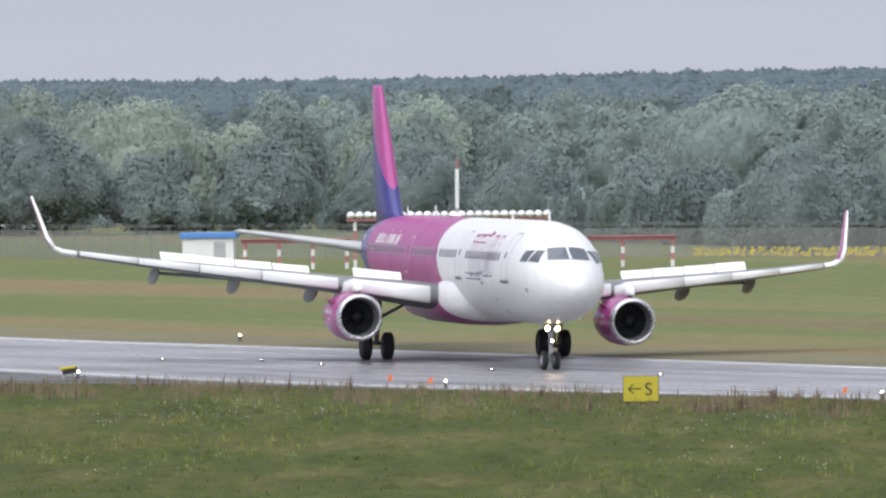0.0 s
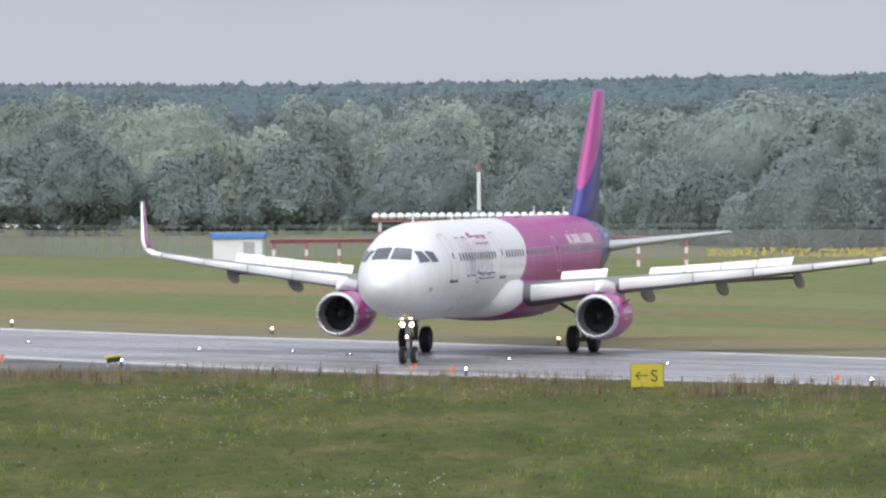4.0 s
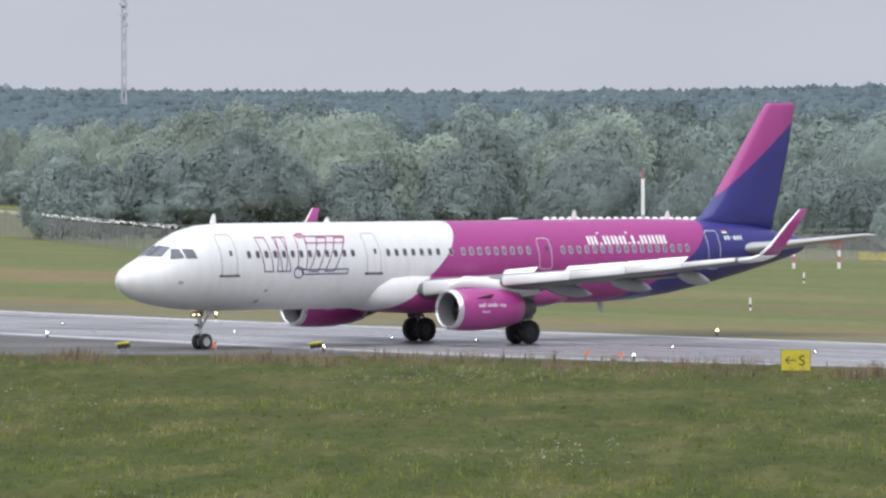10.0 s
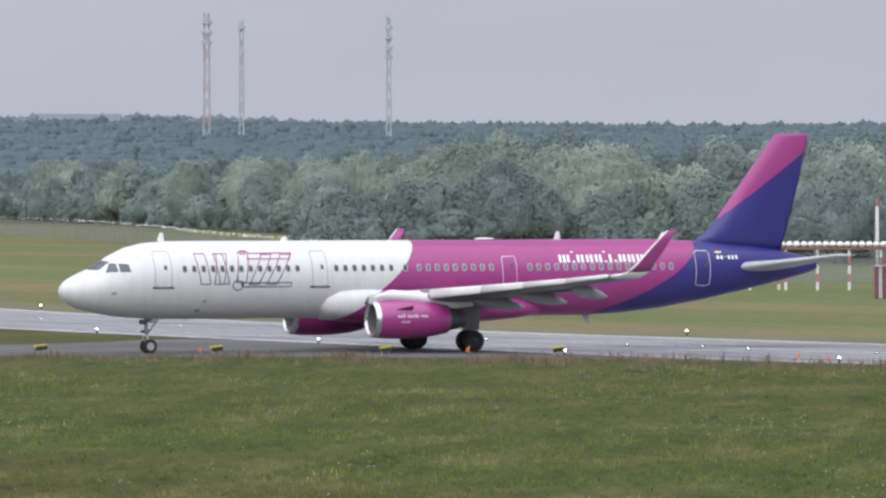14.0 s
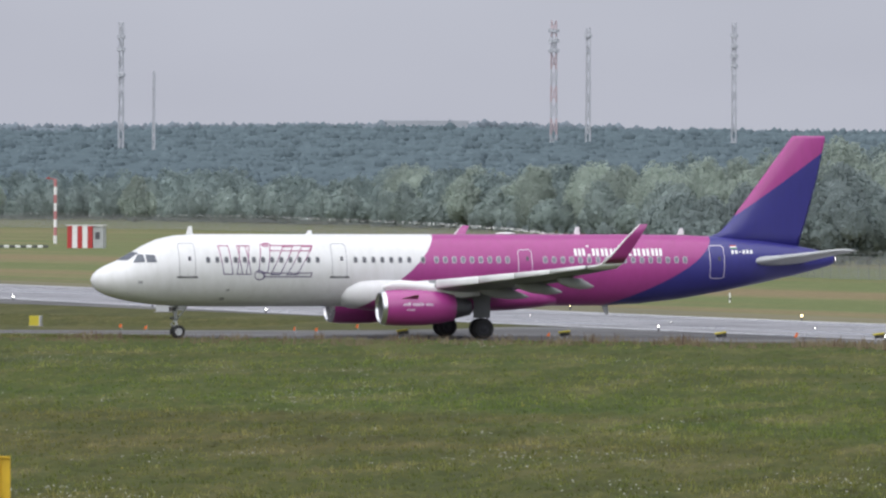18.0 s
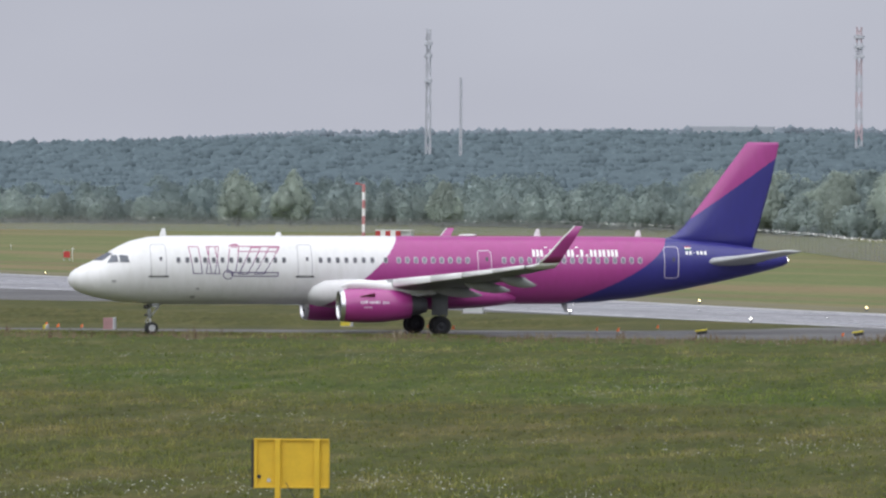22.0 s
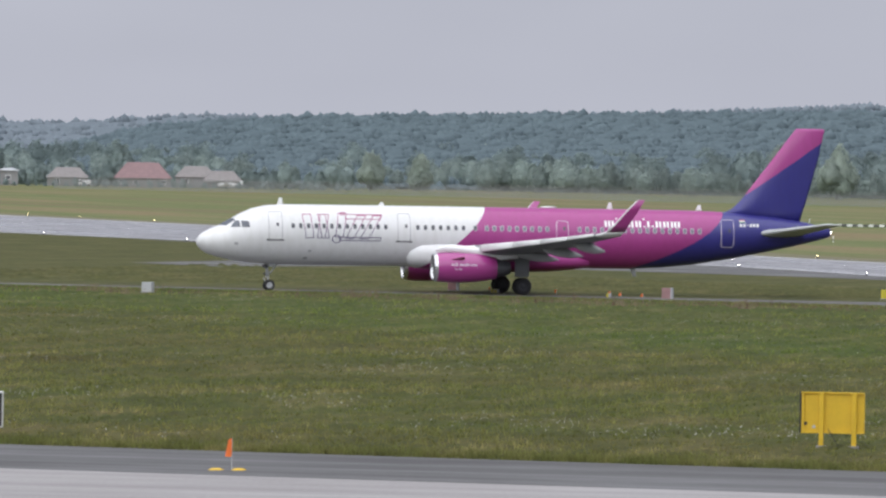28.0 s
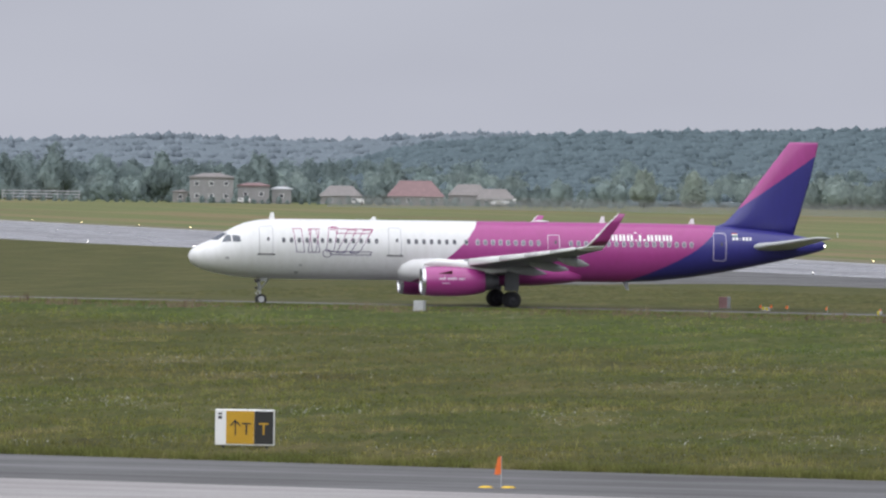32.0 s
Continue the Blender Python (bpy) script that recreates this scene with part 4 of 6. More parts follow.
def markings(root):
    for side in (1, -1):
        # cockpit panes
        bm = bmesh.new()
        g = [[bm.verts.new(crown_skin(1.56 + 0.84 * v + (0.40 - 0.2 * v) * u * u, 0.055 + (0.80 - 0.10 * v) * u, side)) for u in (0, 0.25, 0.5, 0.75, 1)] for v in (0, 0.5, 1.0)]
        for i in range(2):
            for j in range(4):
                bm.faces.new((g[i][j], g[i][j + 1], g[i + 1][j + 1], g[i + 1][j]))
        part("windscreen", bm, GLASS_DARK, root, "dark windscreen pane")
        for corners in ([(2.2, 4.30), (2.84, 4.34), (2.80, 4.78), (2.52, 4.78)], [(2.93, 4.32), (3.48, 4.32), (3.40, 4.74), (2.90, 4.78)]):
            bm = bmesh.new()
            skin_patch(bm, corners, side, 0.02)
            part("cockpit_pane", bm, GLASS_DARK, root, "dark cockpit pane")
        # cabin windows
        rows = [6.4 + 0.535 * k for k in range(13)] + [15.05 + 0.53 * k for k in range(7)] + [19.05] + [19.85 + 0.53 * k for k in range(9)] + [26.35 + 0.53 * k for k in range(17)]
        for s in rows:
            skin_window("window_frame", s, 4.47, side, 0.29, 0.40, PANE_FRAME if s > 19.5 else GREY, root, 0.012)
            skin_window("cabin_window", s, 4.47, side, 0.21, 0.31, PANE_PALE if s > 19.5 else PANE, root, 0.02)
        # doors
        for s, w, z0, z1, mat in ((5.2, 0.92, 3.5, 5.42, DOOR_LINE), (14.1, 0.86, 3.5, 5.4, DOOR_LINE), (25.15, 0.82, 3.55, 5.05, PALE_LINE), (36.85, 0.9, 3.4, 5.3, PALE_LINE)):
            bm = bmesh.new()
            r = 0.12
            skin_strokes(bm, [[(s - w / 2, z0 + r), (s - w / 2, z1 - r), (s - w / 2 + r, z1), (s + w / 2 - r, z1), (s + w / 2, z1 - r), (s + w / 2, z0 + r), (s + w / 2 - r, z0), (s - w / 2 + r, z0)]], 0.038, side, 0.024, True)
            d = part("door_outline", bm, mat, root, "outlined cabin door")
            bm = bmesh.new()
            skin_patch(bm, [(s + 0.06, 4.42), (s + 0.22, 4.42), (s + 0.22, 4.66), (s + 0.06, 4.66)], side, 0.016, 1)
            part("door_window", bm, PANE, d)
            if s < 20:
                bm = bmesh.new()
                skin_strokes(bm, [[(s - w / 2 - 0.08, z0 - 0.02), (s + w / 2 + 0.08, z0 - 0.02)]], 0.11, side, 0.016)
                part("door_sill", bm, DARKMETAL, d, "scuffed dark door sill")
        # emblem: two outlined wedges, a slanting bar, two folded bands, a ring and a long foot
        bm = bmesh.new()
        slant = [(0, 7), (24, 7), (12, 81), (-10, 81)]
        shapes = [[(0, 7), (24, 7), (32, 81), (10, 81)], [(a + 52, b) for a, b in slant], [(45, 7), (66, 7), (76, 81), (55, 81)], [(a + 104, b - 4) for a, b in slant],
                  [(112, 0), (124, 0), (121, 8), (109, 8)], [(182, 9), (158, 9), (124, 82), (146, 82)], [(228, 9), (204, 9), (164, 82), (188, 82)],
                  [(128, 6), (230, 6), (224, 20), (124, 20)], [(104, 78), (224, 78), (222, 88), (108, 88)],
                  [(97 + 12 * math.cos(t), 84 + 12 * math.sin(t)) for t in [2 * math.pi * k / 14 for k in range(14)]]]
        shapes = [[(7.06 + a / 41.5, 5.42 - b * 0.0218) for a, b in q] for q in shapes]
        skin_strokes(bm, shapes, 0.05, side, 0.02, True)
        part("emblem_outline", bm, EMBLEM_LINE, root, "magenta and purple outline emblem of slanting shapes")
        # short white bars in place of the word on the magenta
        s = 28.14
        for strokes, h in ((3, 0.42), (1, 0.6), (2, 0.42), (2, 0.42), (2, 0.42), (1, 0.6), (1, 0.42), (1, 0.13), (2, 0.42), (2, 0.42), (3, 0.42)):
            for k in range(strokes):
                bm = bmesh.new()
                skin_patch(bm, [(s, 4.70), (s + 0.16, 4.70), (s + 0.16, 4.70 + h), (s, 4.70 + h)], side, 0.016, 1)
                part("lettering_bar", bm, WHITE, root, "white bar in place of lettering")
                s += 0.245
            s += 0.05
        for k in range(6):
            bm = bmesh.new()
            lo, hi = (4.92, 4.96) if k == 2 else (4.83, 5.04)
            skin_patch(bm, [(37.78 + 0.24 * k, lo), (37.93 + 0.24 * k, lo), (37.93 + 0.24 * k, hi), (37.78 + 0.24 * k, hi)], side, 0.016, 1)
            part("registration_bar", bm, WHITE, root, "white bar in place of a registration")
        for k, mat in enumerate((RED, WHITE, surface("flag_green", (0.03, 0.2, 0.08)))):
            bm = bmesh.new()
            z = 5.32 - 0.07 * k
            skin_patch(bm, [(37.75, z - 0.07), (38.15, z - 0.07), (38.15, z), (37.75, z)], side, 0.016, 1)
            part("flag_stripe", bm, mat, root)
        # static ports and service marks
        for s, z, r in ((2.55, 3.2, 0.13), (7.6, 2.75, 0.10), (7.35, 2.25, 0.14)):
            bm = bmesh.new()
            skin_patch(bm, [(s - r, z - r * 0.6), (s + r, z - r * 0.6), (s + r, z + r * 0.6), (s - r, z + r * 0.6)], side, 0.014, 1)
            part("service_panel", bm, DOOR_LINE, root)


aircraft = tagged(empty("airliner"), "white, magenta and indigo twin-engine airliner rolling on its wheels", "airliner")
fuselage(aircraft)
belly(aircraft)
FLAPS, SPOILERS = [], []
for sd in (1, -1):
    w = wing(aircraft, sd)
    FLAPS += flaps(aircraft, sd)
    SPOILERS += spoilers(aircraft, sd)
    engine(aircraft, sd)
AXLES = landing_gear(aircraft)
tail(aircraft)
markings(aircraft)

# ---- woods ----
FRONT = [(-4, 620), (1, 690), (4, 850), (6.3, 915), (7.2, 1230), (9.5, 1750), (12, 2250), (15, 2350), (17, 2480), (28, 2480)]


def front_distance(b):
    for p, q in zip(FRONT, FRONT[1:]):
        if b <= q[0]:
            return p[1] + (q[1] - p[1]) * (b - p[0]) / (q[0] - p[0])
    return FRONT[-1][1]


def place(b, d, z=0.0):
    return (-math.sin(radians(b)) * d, math.cos(radians(b)) * d, z)


def ball_net(fine):
    bm = bmesh.new()
    bmesh.ops.create_icosphere(bm, subdivisions=fine, radius=1)
    v = np.array([tuple(p.co) for p in bm.verts])
    f = np.array([[p.index for p in q.verts] for q in bm.faces])
    bm.free()
    return v, f


NET, COARSE_NET = ball_net(2), ball_net(1)


def crown_shape(d, ph, lumps):
    """Uneven radius of a crown in the directions d: big boughs and small ones."""
    r = 1 + 0.14 * np.sin(d @ lumps[0] + ph[0]) + 0.10 * np.sin(d @ lumps[1] + ph[1]) + 0.07 * np.sin(d @ lumps[2] + ph[2])
    r = r + 0.05 * np.sin(d @ lumps[3] + ph[3]) * np.sin(d @ lumps[4] + ph[0])
    return np.clip(r, 0.6, 1.16)


def crown_point(d, size, ph, lumps, taper):
    r = crown_shape(d, ph, lumps)
    p = d * r[:, None] * size
    p[:, :2] *= (1 - taper * np.clip(d[:, 2:3], -0.2, 1))
    return p


def crown(base, height, width, cards, leaf, out, taper=0.15, solid=0.78):
    """One crown: an inner mass painted darker for shade and leaf clumps lying on it, all facing out. Adds to out."""
    lumps = rng.normal(size=(5, 3)) * np.array([2.6, 4.2, 6.5, 9.0, 8.0])[:, None]
    ph = rng.random(4) * 6.3
    size = np.array((width / 2, width / 2, height * 0.5))
    mid = np.array((base[0], base[1], base[2] + height * 0.5))

    def shaped(d):
        t1 = np.cross(d, [0.3, 0.5, 0.81])
        t1 /= np.linalg.norm(t1, axis=1)[:, None] + 1e-9
        t2 = np.cross(d, t1)
        p = crown_point(d, size, ph, lumps, taper)
        e = 0.05
        n = np.cross(crown_point(d + e * t1, size, ph, lumps, taper) - p, crown_point(d + e * t2, size, ph, lumps, taper) - p)
        n /= np.linalg.norm(n, axis=1)[:, None] + 1e-9
        return p, n * np.sign((n * d).sum(1))[:, None]
    net_v, net_f = NET if cards > 100 else COARSE_NET
    p, n = shaped(net_v)
    tint = rng.random()
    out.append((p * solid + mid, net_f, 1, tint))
    if not cards:
        return
    d = rng.normal(size=(cards, 3))
    d[:, 2] += 0.2
    d /= np.linalg.norm(d, axis=1)[:, None]
    p, n = shaped(d)
    p = p * (0.83 + 0.23 * rng.random((cards, 1))) + mid
    g = n + rng.normal(size=(cards, 3)) * 0.26
    g /= np.linalg.norm(g, axis=1)[:, None]
    u = np.cross(g, rng.normal(size=(cards, 3)))
    u /= np.linalg.norm(u, axis=1)[:, None]
    v = np.cross(g, u)
    sz = leaf * (0.5 + 0.9 * rng.random((cards, 1)))
    u, v = u * sz, v * sz * 0.8
    q = np.stack([p - u - v * 0.3, p + v - u * 0.2, p + u - v * 0.15, p - v * 0.9 + u * 0.2], 1).reshape(-1, 3)
    i = np.arange(cards)[:, None] * 4
    out.append((q, np.concatenate([i + [[0, 1, 2]], i + [[0, 2, 3]]]), 0, tint))


def crowns_object(name, out, material, parent=None):
    """Joins crowns into one mesh."""
    v = np.concatenate([o[0] for o in out])
    start = np.cumsum([0] + [len(o[0]) for o in out])
    f = np.concatenate([o[1] + k for o, k in zip(out, start)])
    me = bpy.data.meshes.new(name)
    me.vertices.add(len(v))
    me.vertices.foreach_set("co", v.reshape(-1).astype(np.float32))
    me.loops.add(3 * len(f))
    me.loops.foreach_set("vertex_index", f.reshape(-1).astype(np.int32))
    me.polygons.add(len(f))
    me.polygons.foreach_set("loop_start", np.arange(0, 3 * len(f), 3, dtype=np.int32))
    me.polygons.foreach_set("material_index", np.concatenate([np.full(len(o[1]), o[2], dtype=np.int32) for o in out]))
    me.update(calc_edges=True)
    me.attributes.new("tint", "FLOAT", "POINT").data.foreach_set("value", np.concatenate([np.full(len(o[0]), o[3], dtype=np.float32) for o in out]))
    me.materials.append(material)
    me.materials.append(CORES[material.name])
    me.shade_smooth()
    ob = new(name, me)
    ob.parent = parent
    return ob


def quads_object(name, quads, material, parent=None):
    n = len(quads)
    me = bpy.data.meshes.new(name)
    me.vertices.add(4 * n)
    me.vertices.foreach_set("co", quads.reshape(-1).astype(np.float32))
    me.loops.add(4 * n)
    me.loops.foreach_set("vertex_index", np.arange(4 * n, dtype=np.int32))
    me.polygons.add(n)
    me.polygons.foreach_set("loop_start", np.arange(0, 4 * n, 4, dtype=np.int32))
    me.update(calc_edges=True)
    me.materials.append(material)
    ob = new(name, me)
    ob.parent = parent
    return ob


rng = np.random.default_rng(5)


def woods(name, label, material, spacing, b0, b1, depth0, depth1, h0, h1, cards, leaf, taper=0.15):
    out = []
    b = b0
    while b < b1:
        d = front_distance(b) + depth0 + rng.random() * (depth1 - depth0)
        h = h0 + (h1 - h0) * rng.random()
        x, y, _ = place(b, d)
        crown((x, y, -0.6), h, h * (0.55 + 0.4 * rng.random()), cards, leaf, out, taper)
        b += math.degrees(spacing / d) * (0.6 + 0.8 * rng.random())
    return tagged(crowns_object(name, out, material), label, "trees", kind="stuff")


def tree(x, y, h, w, material, label, leaf=0.2):
    g = tagged(empty("tree", pose(x, y, 0)), label, "tree", "trees at the field's end")
    bm = bmesh.new()
    tube(bm, (0, 0, 0), (0.1, 0, h * 0.3), h * 0.03, h * 0.022, 10)
    tube(bm, (0.1, 0, h * 0.3), (-0.1, 0.1, h * 0.8), h * 0.022, h * 0.006, 10)
    for k in range(7):
        a = k * 2.4
        z = h * (0.22 + 0.08 * k)
        tube(bm, (0, 0, z), (math.cos(a) * w * 0.34, math.sin(a) * w * 0.34, z + h * 0.14), h * 0.01, h * 0.003, 6)
    part("trunk", bm, BARK, g)
    out = []
    few = 1.0 if leaf < 0.3 else 0.3
    crown((0, 0, h * 0.03), h * 0.97, w * 0.8, int(4600 * few), leaf, out, 0.25)
    for k in range(5):
        a = k * 1.257 + rng.random()
        r = w * (0.26 + 0.12 * rng.random())
        crown((math.cos(a) * r, math.sin(a) * r, h * (0.0 + 0.25 * rng.random())), h * (0.4 + 0.2 * rng.random()), w * (0.4 + 0.2 * rng.random()), int(1700 * few), leaf, out, 0.2)
    crowns_object("crown", out, material, g)
    return g


woods("woodland_edge", "dense mixed trees and bushes at the field's end", LEAF_DARK, 2.1, -3, 3.9, 0, 40, 4.5, 9.5, 5200, 0.17)
woods("low_scrub", "low dark bushes along the fence", LEAF_DARK, 2.6, 4.0, 9, 0, 20, 1.6, 3.6, 700, 0.16)
woods("woodland_edge", "dense mixed trees and bushes at the field's end", LEAF_NEAR, 3.6, 7.4, 27, 0, 90, 6, 12, 900, 0.42)
woods("willow_grove", "paler grey-green willows within the wood", LEAF_PALE, 2.4, 3.4, 9.8, 30, 300, 10, 16, 4600, 0.26)
woods("mixed_wood", "green woodland canopy, haze mixed into its colour", LEAF_NEAR, 2.2, -3, 4.6, 60, 330, 10.5, 15.5, 4600, 0.26)
woods("mixed_wood", "green woodland canopy, haze mixed into its colour", LEAF_MIX, 3.2, 8, 27, 60, 420, 11, 17, 800, 0.55)
woods("mixed_wood", "green woodland canopy, haze mixed into its colour", LEAF_MIX, 3.2, -3, 8.5, 420, 800, 14, 19.5, 1300, 0.46)
for b, h, w, mat in ((7.55, 8.5, 9, 0), (7.25, 8.0, 8, 0), (6.9, 9.0, 8, 0), (6.64, 10.0, 10, 0), (6.3, 10.6, 10, 0), (6.05, 12.0, 11, 0), (5.8, 10.6, 9, 0), (5.22, 8.6, 8, 0), (4.98, 8.0, 7, 0), (4.74, 8.8, 5, 1), (4.4, 9.3, 8, 0), (4.15, 9.6, 8, 0)):
    tree(-9.4 - 770 * math.sin(radians(b)), 73.2 + 770 * math.cos(radians(b)), h, w, (LEAF_DARK, LEAF_PALE)[mat], "dark leafy tree standing before the wood" if mat == 0 else "slim pale willow before the wood", 0.19)
for b, h, d in ((13.57, 17, 2150), (13.14, 16.5, 2150), (11.9, 14, 2100), (9.2, 12, 1730), (19.1, 15, 2300), (20.2, 17, 2350), (21.0, 17, 2350), (17.0, 13, 2350), (16.6, 12, 2350), (21.9, 19, 2380), (22.3, 15, 2400)):
    x, y, _ = place(b, d)
    tree(x, y, h, h * 0.75, LEAF_PALE if b < 18 else LEAF_MIX, "pale round-headed tree before the far wood" if b < 18 else "grey-green tree among the far houses", 0.4)


woods("garden_trees", "grey-green garden trees behind the far houses", LEAF_MIX, 4.0, 17.2, 23.5, -150, -60, 5, 10, 220, 0.5)
woods("garden_hedge", "low grey-green hedge before the far houses", LEAF_MIX, 3.5, 17.2, 23.5, -235, -215, 1.6, 3.2, 60, 0.4)


def ridge(name, label, dist, deep, tops, material, spacing, rows, h0, h1, cards, leaf, taper):
    """A far wooded rise: rows of trees climbing to the crest, over a closed canopy."""
    bs, hs = [b for b, _ in tops], [h for _, h in tops]
    out = []
    n = int(radians(bs[-1] - bs[0]) * dist / 6)
    grid_b = np.linspace(bs[0], bs[-1], n)
    top = np.interp(grid_b, bs, hs)
    verts, norms = [], []
    for k in range(12):
        u = k / 11
        d = dist - deep * (1 - u)
        z = (top - h1 * 0.45) * u ** 0.8 + rng.random(n) * 1.2
        verts.append(np.stack([-np.sin(np.radians(grid_b)) * d, np.cos(np.radians(grid_b)) * d, z], -1))
    i = (np.arange(11)[:, None] * n + np.arange(n - 1)[None]).reshape(-1, 1)
    v = np.concatenate(verts)
    out.append((v, np.concatenate([i + [[0, 1, n]], i + [[1, n + 1, n]]]), 1, 0.5))
    for k in range(rows):
        u = k / (rows - 1)
        d0 = dist - deep * (1 - u)
        b = bs[0]
        while b < bs[-1]:
            d = d0 + (rng.random() - 0.5) * deep / rows
            h = h0 + (h1 - h0) * rng.random() ** 1.5
            z = (np.interp(b, bs, hs) - h1 * 0.45) * u ** 0.8
            x, y, _ = place(b, d)
            crown((x, y, z - h * 0.6), h * (0.9 + 0.25 * rng.random()), h * (0.8 + 0.5 * rng.random()), cards, leaf, out, taper, 0.95)
            b += math.degrees(spacing / d) * (0.6 + 0.8 * rng.random())
    return tagged(crowns_object(name, out, material), label, "woods", kind="stuff")


# both rises get their blue-grey from haze put into the leaf colour
ridge("ridge_woods", "pine wood on a far rise, haze put into its colour", 2950, 480, [(-3, 39.5), (0, 39), (3, 37), (5, 36.5), (7.2, 37.5), (10.4, 39), (13.8, 35.5), (15.5, 33.5), (17.7, 30.5), (18.8, 26), (19.8, 14), (21, 9), (27, 9)], LEAF_FAR, 2.3, 18, 4.2, 6.4, 0, 0.6, 0.2)
ridge("skyline_woods", "wooded hills on the skyline, haze put into their pale blue-grey", 4200, 500, [(6, 46), (9, 54), (13, 51), (15, 43.5), (17.5, 38), (18.4, 39.5), (19.5, 33.5), (20.8, 35.5), (22, 32), (27, 32)], LEAF_HILL, 3.4, 8, 6, 8.5, 0, 0.9, 0.3)


# ---- lettering ----
def letters(text, size, material, parent, at, name="letter", thick=0.006):
    """Flat raised letters facing -y."""
    for k, ch in enumerate(text):
        cu = bpy.data.curves.new(name, "FONT")
        cu.body, cu.size, cu.extrude, cu.align_x = ch, size, thick, "CENTER"
        tmp = bpy.data.objects.new(name, cu)
        me = bpy.data.meshes.new_from_object(tmp)
        bpy.data.objects.remove(tmp)
        me.materials.clear()
        me.materials.append(material)
        ob = new(name, me)
        ob.parent = parent
        ob.matrix_local = Matrix.Translation((at[0] + k * size * 0.8, at[1], at[2])) @ Matrix.Rotation(radians(90), 4, "X")


def arrow(material, parent, at, size, turn):
    bm = bmesh.new()
    m = Matrix.Translation(at) @ Matrix.Rotation(radians(turn), 4, "Y")
    box(bm, (0.085 * size, 0.012, size * 0.95), m @ Vector((0, 0, 0)), Matrix.Rotation(radians(turn), 4, "Y"))
    for o in (-1, 1):
        t = Matrix.Rotation(radians(turn), 4, "Y") @ Matrix.Rotation(radians(o * 42), 4, "Y")
        box(bm, (0.085 * size, 0.012, size * 0.5), m @ Vector((-o * 0.16 * size, 0, 0.32 * size)), t)
    part("arrow", bm, material, parent, "painted arrow")


def guidance_sign(x, y, turn):
    s = tagged(empty("guidance_sign", pose(x, y, 0, 0, 0, turn)), "yellow taxiway sign with a black arrow and letter S", "sign")
    bm = bmesh.new()
    box(bm, (1.24, 0.22, 0.9), (0, 0, 0.55), None, 0.015)
    part("cabinet", bm, DARKMETAL, s)
    bm = bmesh.new()
    box(bm, (1.2, 0.02, 0.86), (0, -0.115, 0.55), None, 0.004)
    part("face", bm, SIGN_LEMON, s, "lemon yellow sign face")
    letters("S", 0.62, BLACK, s, (0.26, -0.128, 0.33))
    arrow(BLACK, s, (-0.2, -0.13, 0.55), 0.46, -90)
    for o in (-0.45, 0.45):
        bm = bmesh.new()
        tube(bm, (o, 0, 0), (o, 0, 0.12), 0.04)
        part("leg", bm, DARKMETAL, s)


def double_sign(x, y, turn):
    s = tagged(empty("guidance_sign", pose(x, y, 0, 0, 0, turn)), "white-framed sign with a black T on amber and an amber T", "sign")
    bm = bmesh.new()
    box(bm, (1.92, 0.34, 1.16), (0, 0, 0.7), None, 0.02)
    part("cabinet", bm, WHITE, s, "white sheet-metal cabinet")
    for name, x0, x1, mat in (("amber_face", -0.60, 0.31, SIGN_AMBER), ("black_face", 0.32, 0.93, BLACK)):
        bm = bmesh.new()
        box(bm, (x1 - x0, 0.02, 1.06), ((x0 + x1) / 2, -0.178, 0.7), None, 0.004)
        part(name, bm, mat, s)
    arrow(BLACK, s, (-0.3, -0.19, 0.68), 0.5, 0)
    letters("T", 0.56, BLACK, s, (0.06, -0.19, 0.47))
    letters("T", 0.56, SIGN_AMBER, s, (0.62, -0.19, 0.47))
    for z, h in ((1.14, 0.06), (1.02, 0.1)):
        bm = bmesh.new()
        box(bm, (0.12, 0.01, h), (-0.8, -0.176, z))
        part("marking_bar", bm, DARKMETAL, s, "small dark marking on the white end")
    for o in (-0.7, 0.7):
        bm = bmesh.new()
        tube(bm, (o, 0, 0), (o, 0, 0.13), 0.05)
        part("leg", bm, DARKMETAL, s)


